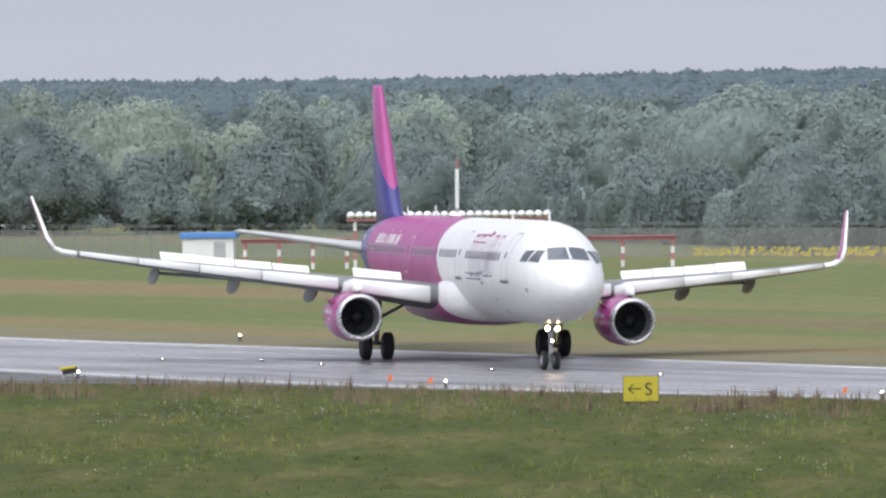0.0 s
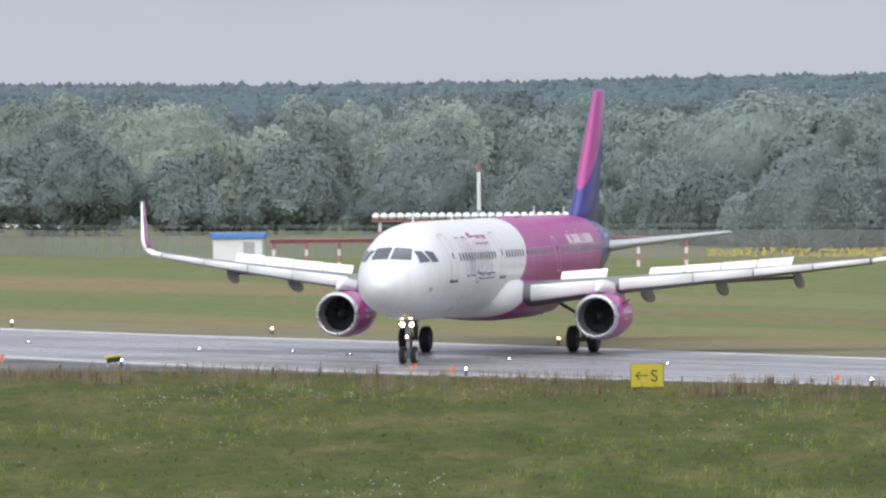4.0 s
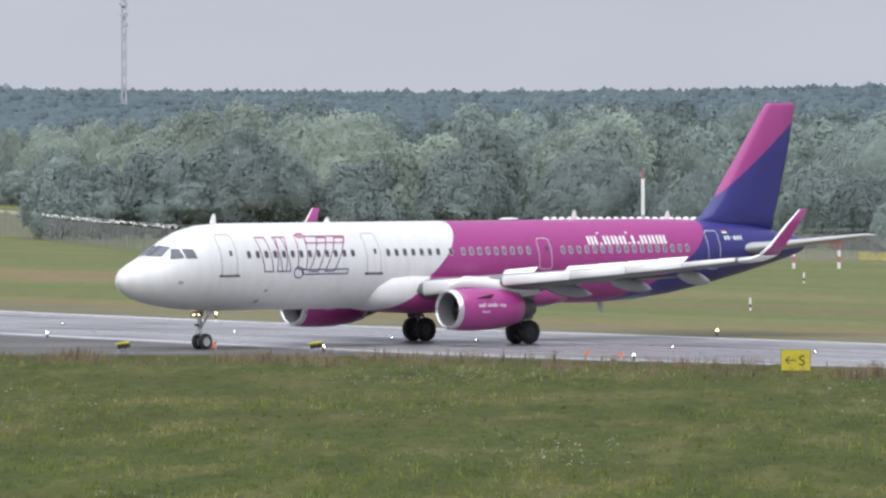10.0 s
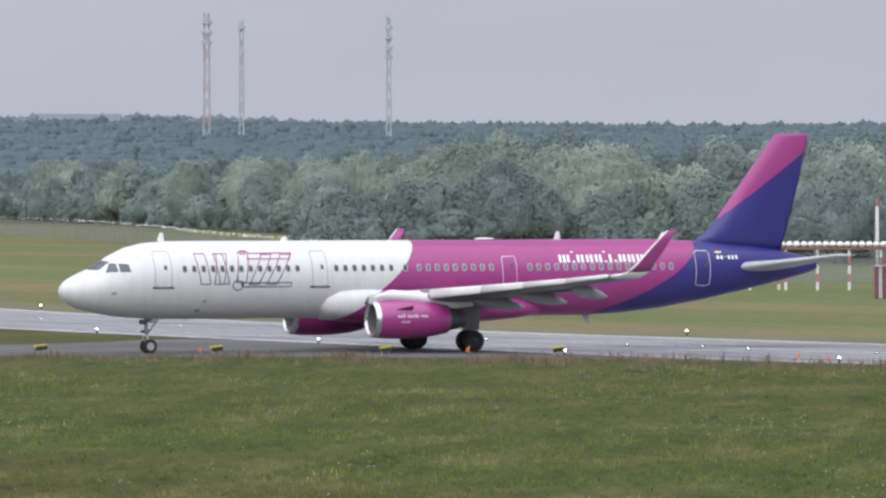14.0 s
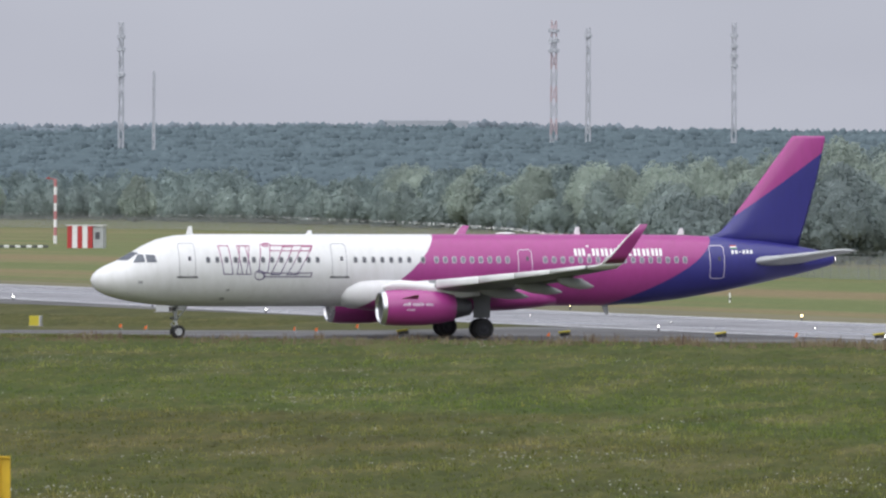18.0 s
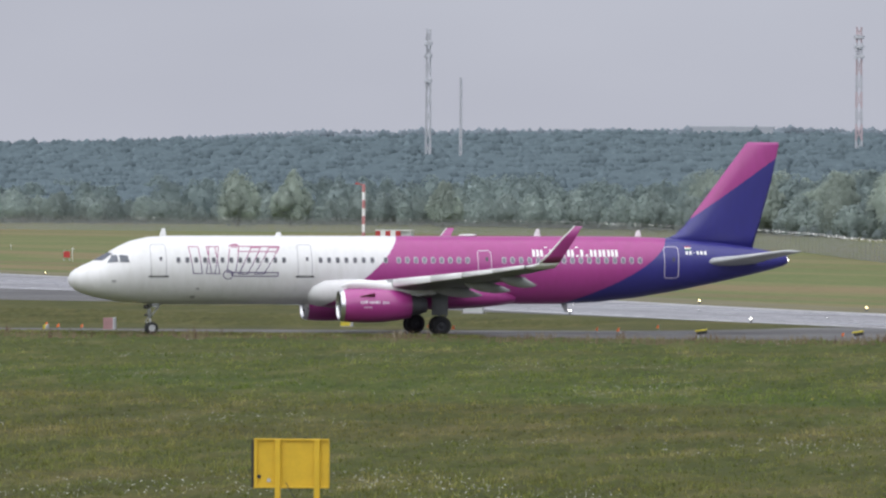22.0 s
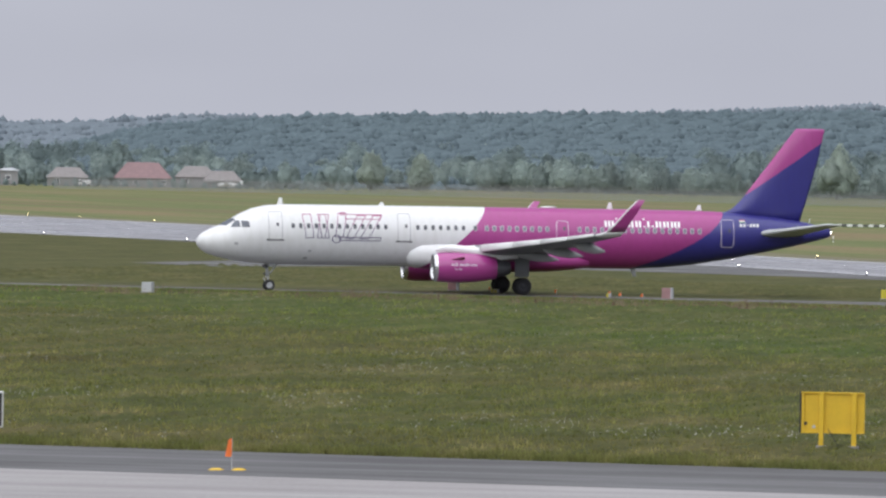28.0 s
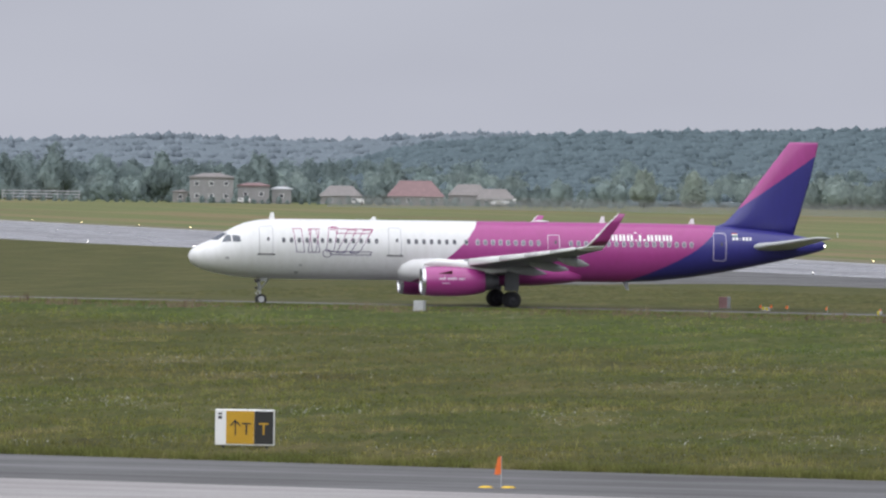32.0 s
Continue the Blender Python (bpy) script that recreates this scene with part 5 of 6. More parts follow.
def sign_back(x, y, turn):
    s = tagged(empty("guidance_sign", pose(x, y, 0, 0, 0, turn)), "back of an amber yellow sign cabinet on two posts", "sign")
    bm = bmesh.new()
    box(bm, (2.0, 0.16, 1.24), (0, 0.1, 1.12), None, 0.015)
    part("cabinet", bm, SIGN_YELLOW, s, "amber sheet-metal back")
    bm = bmesh.new()
    box(bm, (0.06, 0.2, 1.26), (-1.03, 0.09, 1.12))
    part("face_edge", bm, BLACK, s, "black edge of the sign face")
    for xx, zz, w, h in ((0, 1.76, 2.0, 0.05), (0, 0.5, 2.0, 0.05), (-0.95, 1.12, 0.08, 1.2)):
        bm = bmesh.new()
        box(bm, (w, 0.06, h), (xx, -0.01, zz), None, 0.006)
        part("flange", bm, SIGN_YELLOW, s)
    for xx in (-0.36, 0.68):
        bm = bmesh.new()
        box(bm, (0.15, 0.1, 1.76), (xx, -0.04, 0.9), None, 0.012)
        part("post", bm, SIGN_YELLOW, s)
        bm = bmesh.new()
        box(bm, (0.32, 0.24, 0.1), (xx, -0.04, 0.04), None, 0.01)
        part("foot", bm, CONCRETE, s)
    for xx, zz, mat in ((-0.86, 0.78, BLACK), (-0.6, 0.68, GREY)):
        bm = bmesh.new()
        lathe(bm, [(0.02, 0.0), (0.02, 0.055), (-0.02, 0.055)], 12, Matrix.Translation((xx, 0.012, zz)) @ Matrix.Rotation(radians(-90), 4, "Z"))
        part("cable_gland", bm, mat, s)
    bm = bmesh.new()
    tube(bm, (-0.15, -0.02, 0.62), (0.25, -0.25, 0.0), 0.012)
    part("cable", bm, BLACK, s)


guidance_sign(-16.9, 360.4, 0)
double_sign(-66.0, 159.2, 14)
sign_back(-38.8, 163.8, 8)


# ---- runway lights ----
def edge_light(x, y, material, size, label):
    g = tagged(empty("runway_light", pose(x, y, 0)), label, "runway light", "runway lights")
    bm = bmesh.new()
    lathe(bm, [(0.0, 0.13), (0.03, 0.13), (0.05, 0.07), (0.2, 0.05), (0.26, 0.06)], 12, Matrix.Rotation(radians(-90), 4, "Y"))
    part("stem", bm, DARKMETAL, g)
    bm = bmesh.new()
    ball(bm, (0, 0, 0.3), size, 12)
    part("lens", bm, material, g, "glowing lens", True)
    return g


far_light = edge_light(-22.5, 420.5, LAMP_WARM, 0.07, "lit warm white runway edge lamp")
FAR_LAMPS = [(-7.5, 400.5), (-37.3, 442), (-52, 459), (-73, 497), (-91, 529), (-111, 567), (-131, 604), (-151, 637), (-172, 673), (-193, 710), (-222, 762), (-252, 812), (-283, 860), (-310, 900), (-333, 934), (-352, 964), (-372, 995), (-396, 1033), (-420, 1072), (-447, 1114), (-475, 1160)]
for x, y in FAR_LAMPS:
    copy_thing(far_light, pose(x, y, 0))
near_light = edge_light(-24.5, 377.4, LAMP_WHITE, 0.05, "lit white runway edge lamp beside the grass")
for x, y in [(-8.6, 362.2), (-39.6, 391.8), (-56, 418), (-73, 445), (-91, 475), (-104, 499), (-121, 528), (-140, 560), (-170, 602), (-204, 647), (-233, 683), (-262, 718), (-290, 752), (-318, 788), (-345, 824), (-372, 862)]:
    copy_thing(near_light, pose(x, y, 0))
inset = tagged(empty("inset_light", pose(-34, 412, 0.02)), "small lit lamp set in the runway", "runway light", "inset runway lights")
bm = bmesh.new()
lathe(bm, [(0.0, 0.14), (0.03, 0.13), (0.05, 0.08)], 12, Matrix.Rotation(radians(-90), 4, "Y"))
part("rim", bm, DARKMETAL, inset)
bm = bmesh.new()
ball(bm, (0, 0, 0.05), 0.03, 8)
part("lens", bm, LAMP_WHITE, inset, "glowing lens", True)
mid_line = [(a + b) / 2 for a, b in zip(spline(FAR_EDGE, 60), spline(NEAR_EDGE, 60))]
for k in range(9, 56, 2):
    copy_thing(inset, pose(*mid_line[k], 0.02))


# ---- small airfield things ----
def approach_box(x, y):
    g = tagged(empty("light_unit", pose(x, y, 0)), "squat yellow and black lamp unit on short legs", "lamp unit", "lamp units beside the taxiway")
    bm = bmesh.new()
    box(bm, (0.66, 0.5, 0.10), (0.04, 0, 0.45), Matrix.Rotation(radians(-8), 4, "Y"), 0.03)
    part("cover", bm, SIGN_LEMON, g, "yellow cover")
    bm = bmesh.new()
    box(bm, (0.56, 0.42, 0.20), (0.10, 0, 0.32), Matrix.Rotation(radians(-8), 4, "Y"), 0.03)
    part("body", bm, BLACK, g, "black body")
    for xx, yy in ((-0.15, 0.15), (-0.15, -0.15), (0.2, 0)):
        bm = bmesh.new()
        tube(bm, (xx, yy, 0), (xx, yy, 0.26), 0.03)
        part("leg", bm, GREY, g)


for x, y in ((-40, 391.6), (-49, 391.8), (-58, 392.4), (-67.6, 394)):
    approach_box(x, y)


def marker_box(x, y, w, h, mat, label, top=None):
    g = tagged(empty("marker_box", pose(x, y, 0)), label, "marker box", "marker boxes by the taxiway")
    bm = bmesh.new()
    box(bm, (w, 0.5, h), (0, 0, h / 2 + 0.04), None, 0.025)
    part("body", bm, mat, g)
    bm = bmesh.new()
    box(bm, (w * 0.28, 0.52, h * 1.02), (w * 0.5, 0.02, h / 2 + 0.04), None, 0.02)
    part("end_panel", bm, GREY, g, "pale grey end panel")
    bm = bmesh.new()
    box(bm, (w * 1.3, 0.7, 0.05), (0.05, 0, 0.025))
    part("base", bm, CONCRETE, g)


marker_box(-138.4, 390.3, 0.62, 0.66, GREY, "grey metal box on a concrete base")
marker_box(-107.0, 406.6, 0.62, 0.72, DULL_RED, "faded red and white box on a concrete base")
marker_box(-126.2, 421.0, 0.62, 0.78, DULL_RED, "faded red and white box on a concrete base")
marker_box(-98.5, 477.0, 1.25, 0.66, GREY, "grey metal box on a concrete base")
marker_box(-95.6, 423.0, 0.62, 0.62, SIGN_LEMON, "yellow metal box in the grass")


for x, y in ((-121.2, 414.6), (-111.8, 409.4), (-121.9, 416.2), (-110.9, 405.9)):
    marker_box(x, y, 0.17, 0.22, SIGN_LEMON, "small yellow lamp box beside the taxiway")


def marker_flag(x, y, h=0.55):
    g = tagged(empty("marker_flag", pose(x, y, 0, 0, 0, 20)), "small orange marker flag on a thin rod", "marker flag", "orange marker flags")
    bm = bmesh.new()
    tube(bm, (0, 0, 0), (0, 0, h), 0.014, None, 8)
    part("rod", bm, GREY, g)
    bm = bmesh.new()
    rings = [[(0.0, -0.012, h), (0.0, 0.012, h), (0.0, 0.012, h * 0.42), (0.0, -0.012, h * 0.42)], [(-0.1, -0.03, h * 0.96), (-0.1, -0.005, h * 0.96), (-0.12, -0.005, h * 0.4), (-0.12, -0.03, h * 0.4)], [(-0.17, -0.012, h * 0.55), (-0.17, 0.006, h * 0.55), (-0.2, 0.006, h * 0.42), (-0.2, -0.012, h * 0.42)]]
    part("cloth", loft_sections(bm, rings), ORANGE, g, "orange cloth")
    return g


marker_flag(-50.1, 137.15, 0.9)
small_flag = marker_flag(-74.6, 405.5, 0.36)
for x, y in ((-122.6, 418), (-122.0, 418.6), (-120.4, 417), (-116.7, 413.8), (-112.2, 411.3), (-110.4, 407.4), (-108.4, 405.6), (-88.2, 414), (-85.6, 409), (-76.2, 407), (-74.2, 417), (-59.1, 394.6), (-45.0, 395.2), (-45.4, 399.3), (-26.8, 383), (-25.1, 379.6), (-9.8, 366)):
    copy_thing(small_flag, pose(x, y, 0, 0, 0, (x * 37) % 60 - 30))


def taxi_lamp(x, y):
    g = tagged(empty("taxi_marker", pose(x, y, 0)), "flat yellow lamp disc on the asphalt", "marker", "yellow lamp discs")
    bm = bmesh.new()
    lathe(bm, [(0.0, 0.23), (0.02, 0.22), (0.05, 0.16), (0.065, 0.08), (0.07, 0.0)], 20, Matrix.Rotation(radians(-90), 4, "Y"))
    part("dome", bm, SIGN_YELLOW, g, "", True)
    bm = bmesh.new()
    lathe(bm, [(0.0, 0.27), (0.012, 0.27), (0.012, 0.15)], 20, Matrix.Rotation(radians(-90), 4, "Y"))
    part("base_ring", bm, DARKMETAL, g)


taxi_lamp(-50.35, 136.5)
taxi_lamp(-49.75, 136.75)


# ---- landing aids and huts ----
def striped_post(parent, a, b, r, bands, seg=10):
    a, b = Vector(a), Vector(b)
    for k in range(bands):
        bm = bmesh.new()
        tube(bm, a.lerp(b, k / bands), a.lerp(b, (k + 1) / bands), r, None, seg)
        part("post_band", bm, PINKISH if k % 2 else WHITE, parent)


def antenna_array():
    g = tagged(empty("antenna_array", pose(-37.0, 627, 0)), "row of white domed aerials on red and white striped posts", "antenna array")
    for k in range(24):
        x = -7.1 + k * 14.2 / 23
        bm = bmesh.new()
        bmesh.ops.create_uvsphere(bm, u_segments=14, v_segments=8, radius=1, matrix=Matrix.Translation((x, 0, 3.9)) @ Matrix.Diagonal((0.31, 0.7, 0.28, 1)))
        part("aerial_dome", bm, WHITE, g, "white dome", True)
    bm = bmesh.new()
    box(bm, (14.8, 0.5, 0.2), (0, 0, 3.57), None, 0.03)
    part("beam", bm, PINKISH, g, "weathered red beam")
    for k in range(6):
        x = -6.8 + k * 2.7
        striped_post(g, (x, 0, 0), (x, 0, 3.5), 0.13, 5)


shelter = tagged(empty("striped_shelter", pose(-32.1, 583, 0)), "low shelter of red and white upright panels", "shelter")
for k in range(11):
    bm = bmesh.new()
    box(bm, (0.30, 1.2, 2.5), (-1.6 + 0.32 * k, 0.04 * (k % 3), 1.25), None, 0.03)
    part("panel", bm, PALE_STEEL if k % 2 else MAROON, shelter)
bm = bmesh.new()
box(bm, (3.6, 1.4, 0.1), (0, 0, 2.56), None, 0.02)
part("roof", bm, GREY, shelter)


def gantry(x0, x1, y, z):
    g = tagged(empty("light_gantry", pose((x0 + x1) / 2, y, 0)), "red steel beam on red and white striped posts", "gantry", "landing-aid gantries")
    L = x1 - x0
    bm = bmesh.new()
    box(bm, (L, 0.35, 0.28), (0, 0, z), None, 0.02)
    box(bm, (L, 0.9, 0.06), (0, 0, z + 0.17))
    part("beam", bm, PINKISH, g, "weathered red beam")
    n = max(2, int(L / 2.6) + 1)
    for k in range(n):
        x = -L / 2 + 0.3 + (L - 0.6) * k / (n - 1)
        striped_post(g, (x, 0, 0), (x, 0, z - 0.1), 0.14, 4)


antenna_array()
gantry(-52.2, -44.2, 628.5, 2.05)
gantry(-28.4, -20.6, 628.5, 2.05)

hut = tagged(empty("equipment_hut", pose(-56.8, 655.5, 0)), "white equipment hut with a bright blue roof", "hut")
bm = bmesh.new()
box(bm, (3.9, 2.6, 2.0), (0, 0, 1.0), None, 0.02)
part("wall", bm, WHITE, hut)
bm = bmesh.new()
box(bm, (4.3, 3.0, 0.42), (0, 0, 2.2), None, 0.04)
part("roof", bm, SKYBLUE, hut, "blue sheet roof")
bm = bmesh.new()
box(bm, (0.9, 0.05, 1.7), (0.9, -1.32, 0.87), None, 0.01)
part("door", bm, GREY, hut)


def mast_pole(x, y, h, name, label, bands, r):
    g = tagged(empty(name, pose(x, y, 0)), label, "mast")
    striped_post(g, (0, 0, 0), (0, 0, h), r, bands)
    bm = bmesh.new()
    tube(bm, (0, 0, h - 0.15), (-1.2, 0, h + 0.1), 0.07)
    box(bm, (0.5, 0.3, 0.25), (-1.2, 0, h + 0.1), None, 0.03)
    part("boom", bm, RED, g)


mast_pole(-255.1, 1145.6, 10.8, "wind_mast", "slim red and white banded wind mast", 8, 0.28)
slim = tagged(empty("marker_mast", pose(-40.6, 712, 0)), "slim white mast with a red top before the wood", "mast")
for z0, z1, mat in ((0, 3.6, GREY), (3.6, 6.9, WHITE), (6.9, 7.7, DULL_RED)):
    bm = bmesh.new()
    tube(bm, (0, 0, z0), (0, 0, z1), 0.17)
    part("post_band", bm, mat, slim)

drum_box = tagged(empty("striped_cabin", pose(-229, 1050, 0)), "red and white vertically striped cabin on the field", "cabin")
for k in range(5):
    bm = bmesh.new()
    box(bm, (0.78, 2.4, 3.4), (-2.3 + 0.79 * k, 0, 1.7), None, 0.02)
    part("stripe_panel", bm, WHITE if k % 2 else RED, drum_box)
bm = bmesh.new()
box(bm, (1.6, 2.2, 3.3), (2.07, 0.1, 1.65), None, 0.02)
annex = part("side_cabinet", bm, GREY, drum_box, "grey metal side cabinet")
bm = bmesh.new()
box(bm, (0.7, 0.06, 1.1), (2.0, -1.03, 1.9), None, 0.01)
part("hatch", bm, DARKMETAL, annex)
bm = bmesh.new()
box(bm, (5.8, 2.6, 0.14), (0.1, 0, 3.47))
part("roof", bm, WHITE, drum_box)

barrier = tagged(empty("low_barrier", pose(-239.3, 1046.6, 0, 0, 0, 12)), "low barrier of dark and pale blocks in the field", "barrier")
for k in range(12):
    bm = bmesh.new()
    box(bm, (0.8, 0.3, 0.36), (-4.7 + 0.85 * k, 0, 0.24), None, 0.03)
    part("block", bm, DARKMETAL if k % 2 else WHITE, barrier)

for x, y in ((-66.2, 535), (-22.8, 478), (-22, 565), (-187.7, 801), (-264, 1110), (-300, 1085)):
    g = tagged(empty("marker_post", pose(x, y, 0)), "short white and black marker post in the field", "marker post", "field marker posts")
    for k in range(4):
        bm = bmesh.new()
        tube(bm, (0, 0, k * 0.19), (0, 0, (k + 1) * 0.19), 0.06)
        part("post_band", bm, DARKMETAL if k == 1 else WHITE, g)


board = tagged(empty("marker_board", pose(-236, 880, 0, 0, 0, 15)), "small red marker board with a white lamp in the field", "marker board")
for name, size, at, mat in (("panel", (0.85, 0.08, 0.8), (0, 0, 0.85), RED), ("post", (0.1, 0.1, 1.4), (-0.35, 0.09, 0.7), GREY), ("post", (0.1, 0.1, 1.4), (0.35, 0.09, 0.7), GREY)):
    bm = bmesh.new()
    box(bm, size, at, None, 0.012)
    part(name, bm, mat, board)
bm = bmesh.new()
tube(bm, (0.75, 0.1, 0), (0.75, 0.1, 1.5), 0.04)
ball(bm, (0.75, 0.1, 1.6), 0.13)
part("lamp_post", bm, WHITE, board, "white lamp on a thin post")


# ---- far masts ----
def lattice_mast(x, y, h, w, label, platforms, banded):
    g = tagged(empty("radio_mast", pose(x, y, 0)), label, "radio mast", "masts on the skyline")
    n = 12
    for k in range(n):
        z0, z1 = h * k / n, h * (k + 1) / n
        w0, w1 = w * (1 - 0.35 * k / n) / 2, w * (1 - 0.35 * (k + 1) / n) / 2
        bm = bmesh.new()
        for i in range(4):
            a, b = radians(45 + 90 * i), radians(135 + 90 * i)
            p0, p1 = (w0 * math.cos(a), w0 * math.sin(a), z0), (w1 * math.cos(a), w1 * math.sin(a), z1)
            q0, q1 = (w0 * math.cos(b), w0 * math.sin(b), z0), (w1 * math.cos(b), w1 * math.sin(b), z1)
            tube(bm, p0, p1, 0.2, None, 6)
            tube(bm, p0, q1, 0.11, None, 5)
            tube(bm, q0, p1, 0.11, None, 5)
        part("lattice_section", bm, PALE_RED if banded and k % 2 else PALE_STEEL, g)
    for z in platforms:
        bm = bmesh.new()
        tube(bm, (0, 0, z), (0, 0, z + 1.3), w * 0.55, None, 10)
        part("platform", bm, PALE_STEEL, g)


lattice_mast(-420, 2809, 78.8, 4.0, "pale red and white banded lattice mast", (70, 74, 66), True)
lattice_mast(-406.3, 2811, 75.9, 2.8, "slim grey lattice mast", (72,), False)
lattice_mast(-348.2, 2819, 78.1, 2.8, "grey lattice mast with platforms", (72, 68, 64, 60), False)
lattice_mast(-581.5, 2732, 76.5, 3.0, "grey lattice mast with aerials", (70, 65, 55), False)
lattice_mast(-568.9, 2735, 57.0, 1.4, "slim grey lattice mast", (50,), False)


hall = tagged(empty("distant_hall", pose(*place(9.53, 4020, 38), 0, 0, 9.5)), "long pale flat-roofed hall among the hill woods", "building")
for name, w, h, x, mat in (("wall", 46, 12, 0, HAZY_SHEET), ("roof", 48, 0.8, 0, HAZY_SHEET)):
    bm = bmesh.new()
    box(bm, (w, 14, h), (x, 0, h / 2 if name != "roof" else 12.4), None, 0.1)
    part(name, bm, mat, hall)


# ---- houses at the field's end ----
def house(x, y, w, d, h, roof_h, wall_mat, roof_mat, label, flat=False, cols=3, storeys=1, turn=20):
    g = tagged(empty("house", pose(x, y, 0, 0, 0, turn)), label, "house", "houses at the field's end")
    bm = bmesh.new()
    box(bm, (w, d, h), (0, 0, h / 2))
    part("wall", bm, wall_mat, g)
    bm = bmesh.new()
    if flat:
        box(bm, (w + 0.8, d + 0.8, 0.4), (0, 0, h + 0.2))
        rings = [[(-w / 2 - 0.3, -d / 2 - 0.3, h + 0.4), (w / 2 + 0.3, -d / 2 - 0.3, h + 0.4), (w / 2 + 0.3, d / 2 + 0.3, h + 0.4), (-w / 2 - 0.3, d / 2 + 0.3, h + 0.4)], [(-w * 0.2, -0.3, h + roof_h), (w * 0.2, -0.3, h + roof_h), (w * 0.2, 0.3, h + roof_h), (-w * 0.2, 0.3, h + roof_h)]]
    else:
        rings = [[(-w / 2 - 0.5, -d / 2 - 0.6, h - 0.1), (w / 2 + 0.5, -d / 2 - 0.6, h - 0.1), (w / 2 + 0.5, d / 2 + 0.6, h - 0.1), (-w / 2 - 0.5, d / 2 + 0.6, h - 0.1)], [(-w * 0.28, -0.15, h + roof_h), (w * 0.28, -0.15, h + roof_h), (w * 0.28, 0.15, h + roof_h), (-w * 0.28, 0.15, h + roof_h)]]
    roof = part("roof", loft_sections(bm, rings), roof_mat, g)
    bm = bmesh.new()
    box(bm, (0.7, 0.7, 1.3), (w * 0.18, 0.2, h + roof_h * 0.8), None, 0.03)
    part("chimney", bm, RENDER_GREY, roof)
    for st in range(storeys):
        for k in range(cols):
            xx = -w / 2 + w * (k + 0.5) / cols
            zz = h * (st + 0.55) / storeys
            bm = bmesh.new()
            box(bm, (1.5, 0.12, 1.4), (xx, -d / 2 - 0.03, zz))
            wf = part("window", bm, WHITE, g, "white-framed window")
            bm = bmesh.new()
            box(bm, (1.2, 0.06, 1.1), (xx, -d / 2 - 0.09, zz))
            part("pane", bm, PANE, wf)


house(-807, 2147.5, 14.5, 10, 8.2, 1.6, RENDER_GREY, TILE_BROWN, "two-storey grey rendered house with a low roof", True, 3, 2)
house(-794.5, 2154, 10.5, 9, 5.6, 1.2, RENDER_GREY, TILE_RED, "grey annexe with a low dull red roof", True, 2, 1)
house(-786, 2158, 6.5, 6, 4.6, 1.0, RENDER_GREY, PALE_STEEL, "small grey shed with a pale sheet roof", True, 1, 1)
house(-819, 2150, 5.0, 6, 3.2, 0.8, RENDER_CREAM, TILE_BROWN, "low cream outhouse beside the houses", True, 1, 1)
house(-766.5, 2162, 13.5, 9, 2.8, 3.4, RENDER_CREAM, TILE_BROWN, "low house under a broad brown roof", False, 2, 1)
house(-743, 2170, 18.5, 10, 3.0, 5.2, RENDER_CREAM, TILE_RED, "house under a large red tiled roof", False, 4, 1)
house(-727, 2178, 13, 9, 3.6, 3.6, RENDER_GREY, TILE_BROWN, "brown-roofed house among trees", False, 2, 1)
house(-717, 2176, 12.5, 8, 2.4, 3.4, RENDER_CREAM, TILE_BROWN, "low house under a broad brown roof", False, 2, 1)


def parked_van(x, y, L, h, turn):
    g = tagged(empty("parked_van", pose(x, y, 0, 0, 0, turn)), "small white van parked beside the houses", "van")
    bm = bmesh.new()
    box(bm, (L, 1.9, h), (0, 0, h / 2 + 0.35), None, 0.25)
    part("body", bm, WHITE, g)
    bm = bmesh.new()
    box(bm, (L * 0.3, 1.94, h * 0.3), (-L * 0.28, 0, h * 0.75 + 0.3), None, 0.05)
    part("side_window", bm, PANE, g)
    for xx in (-L * 0.32, L * 0.32):
        for yy in (-0.85, 0.85):
            bm = bmesh.new()
            lathe(bm, [(-0.1, 0.0), (-0.1, 0.34), (0.1, 0.34), (0.1, 0.0)], 14, Matrix.Translation((xx, yy, 0.34)) @ Matrix.Rotation(radians(90), 4, "Z"))
            part("wheel", bm, RUBBER, g)


parked_van(-757.7, 2154, 4.2, 1.7, 15)


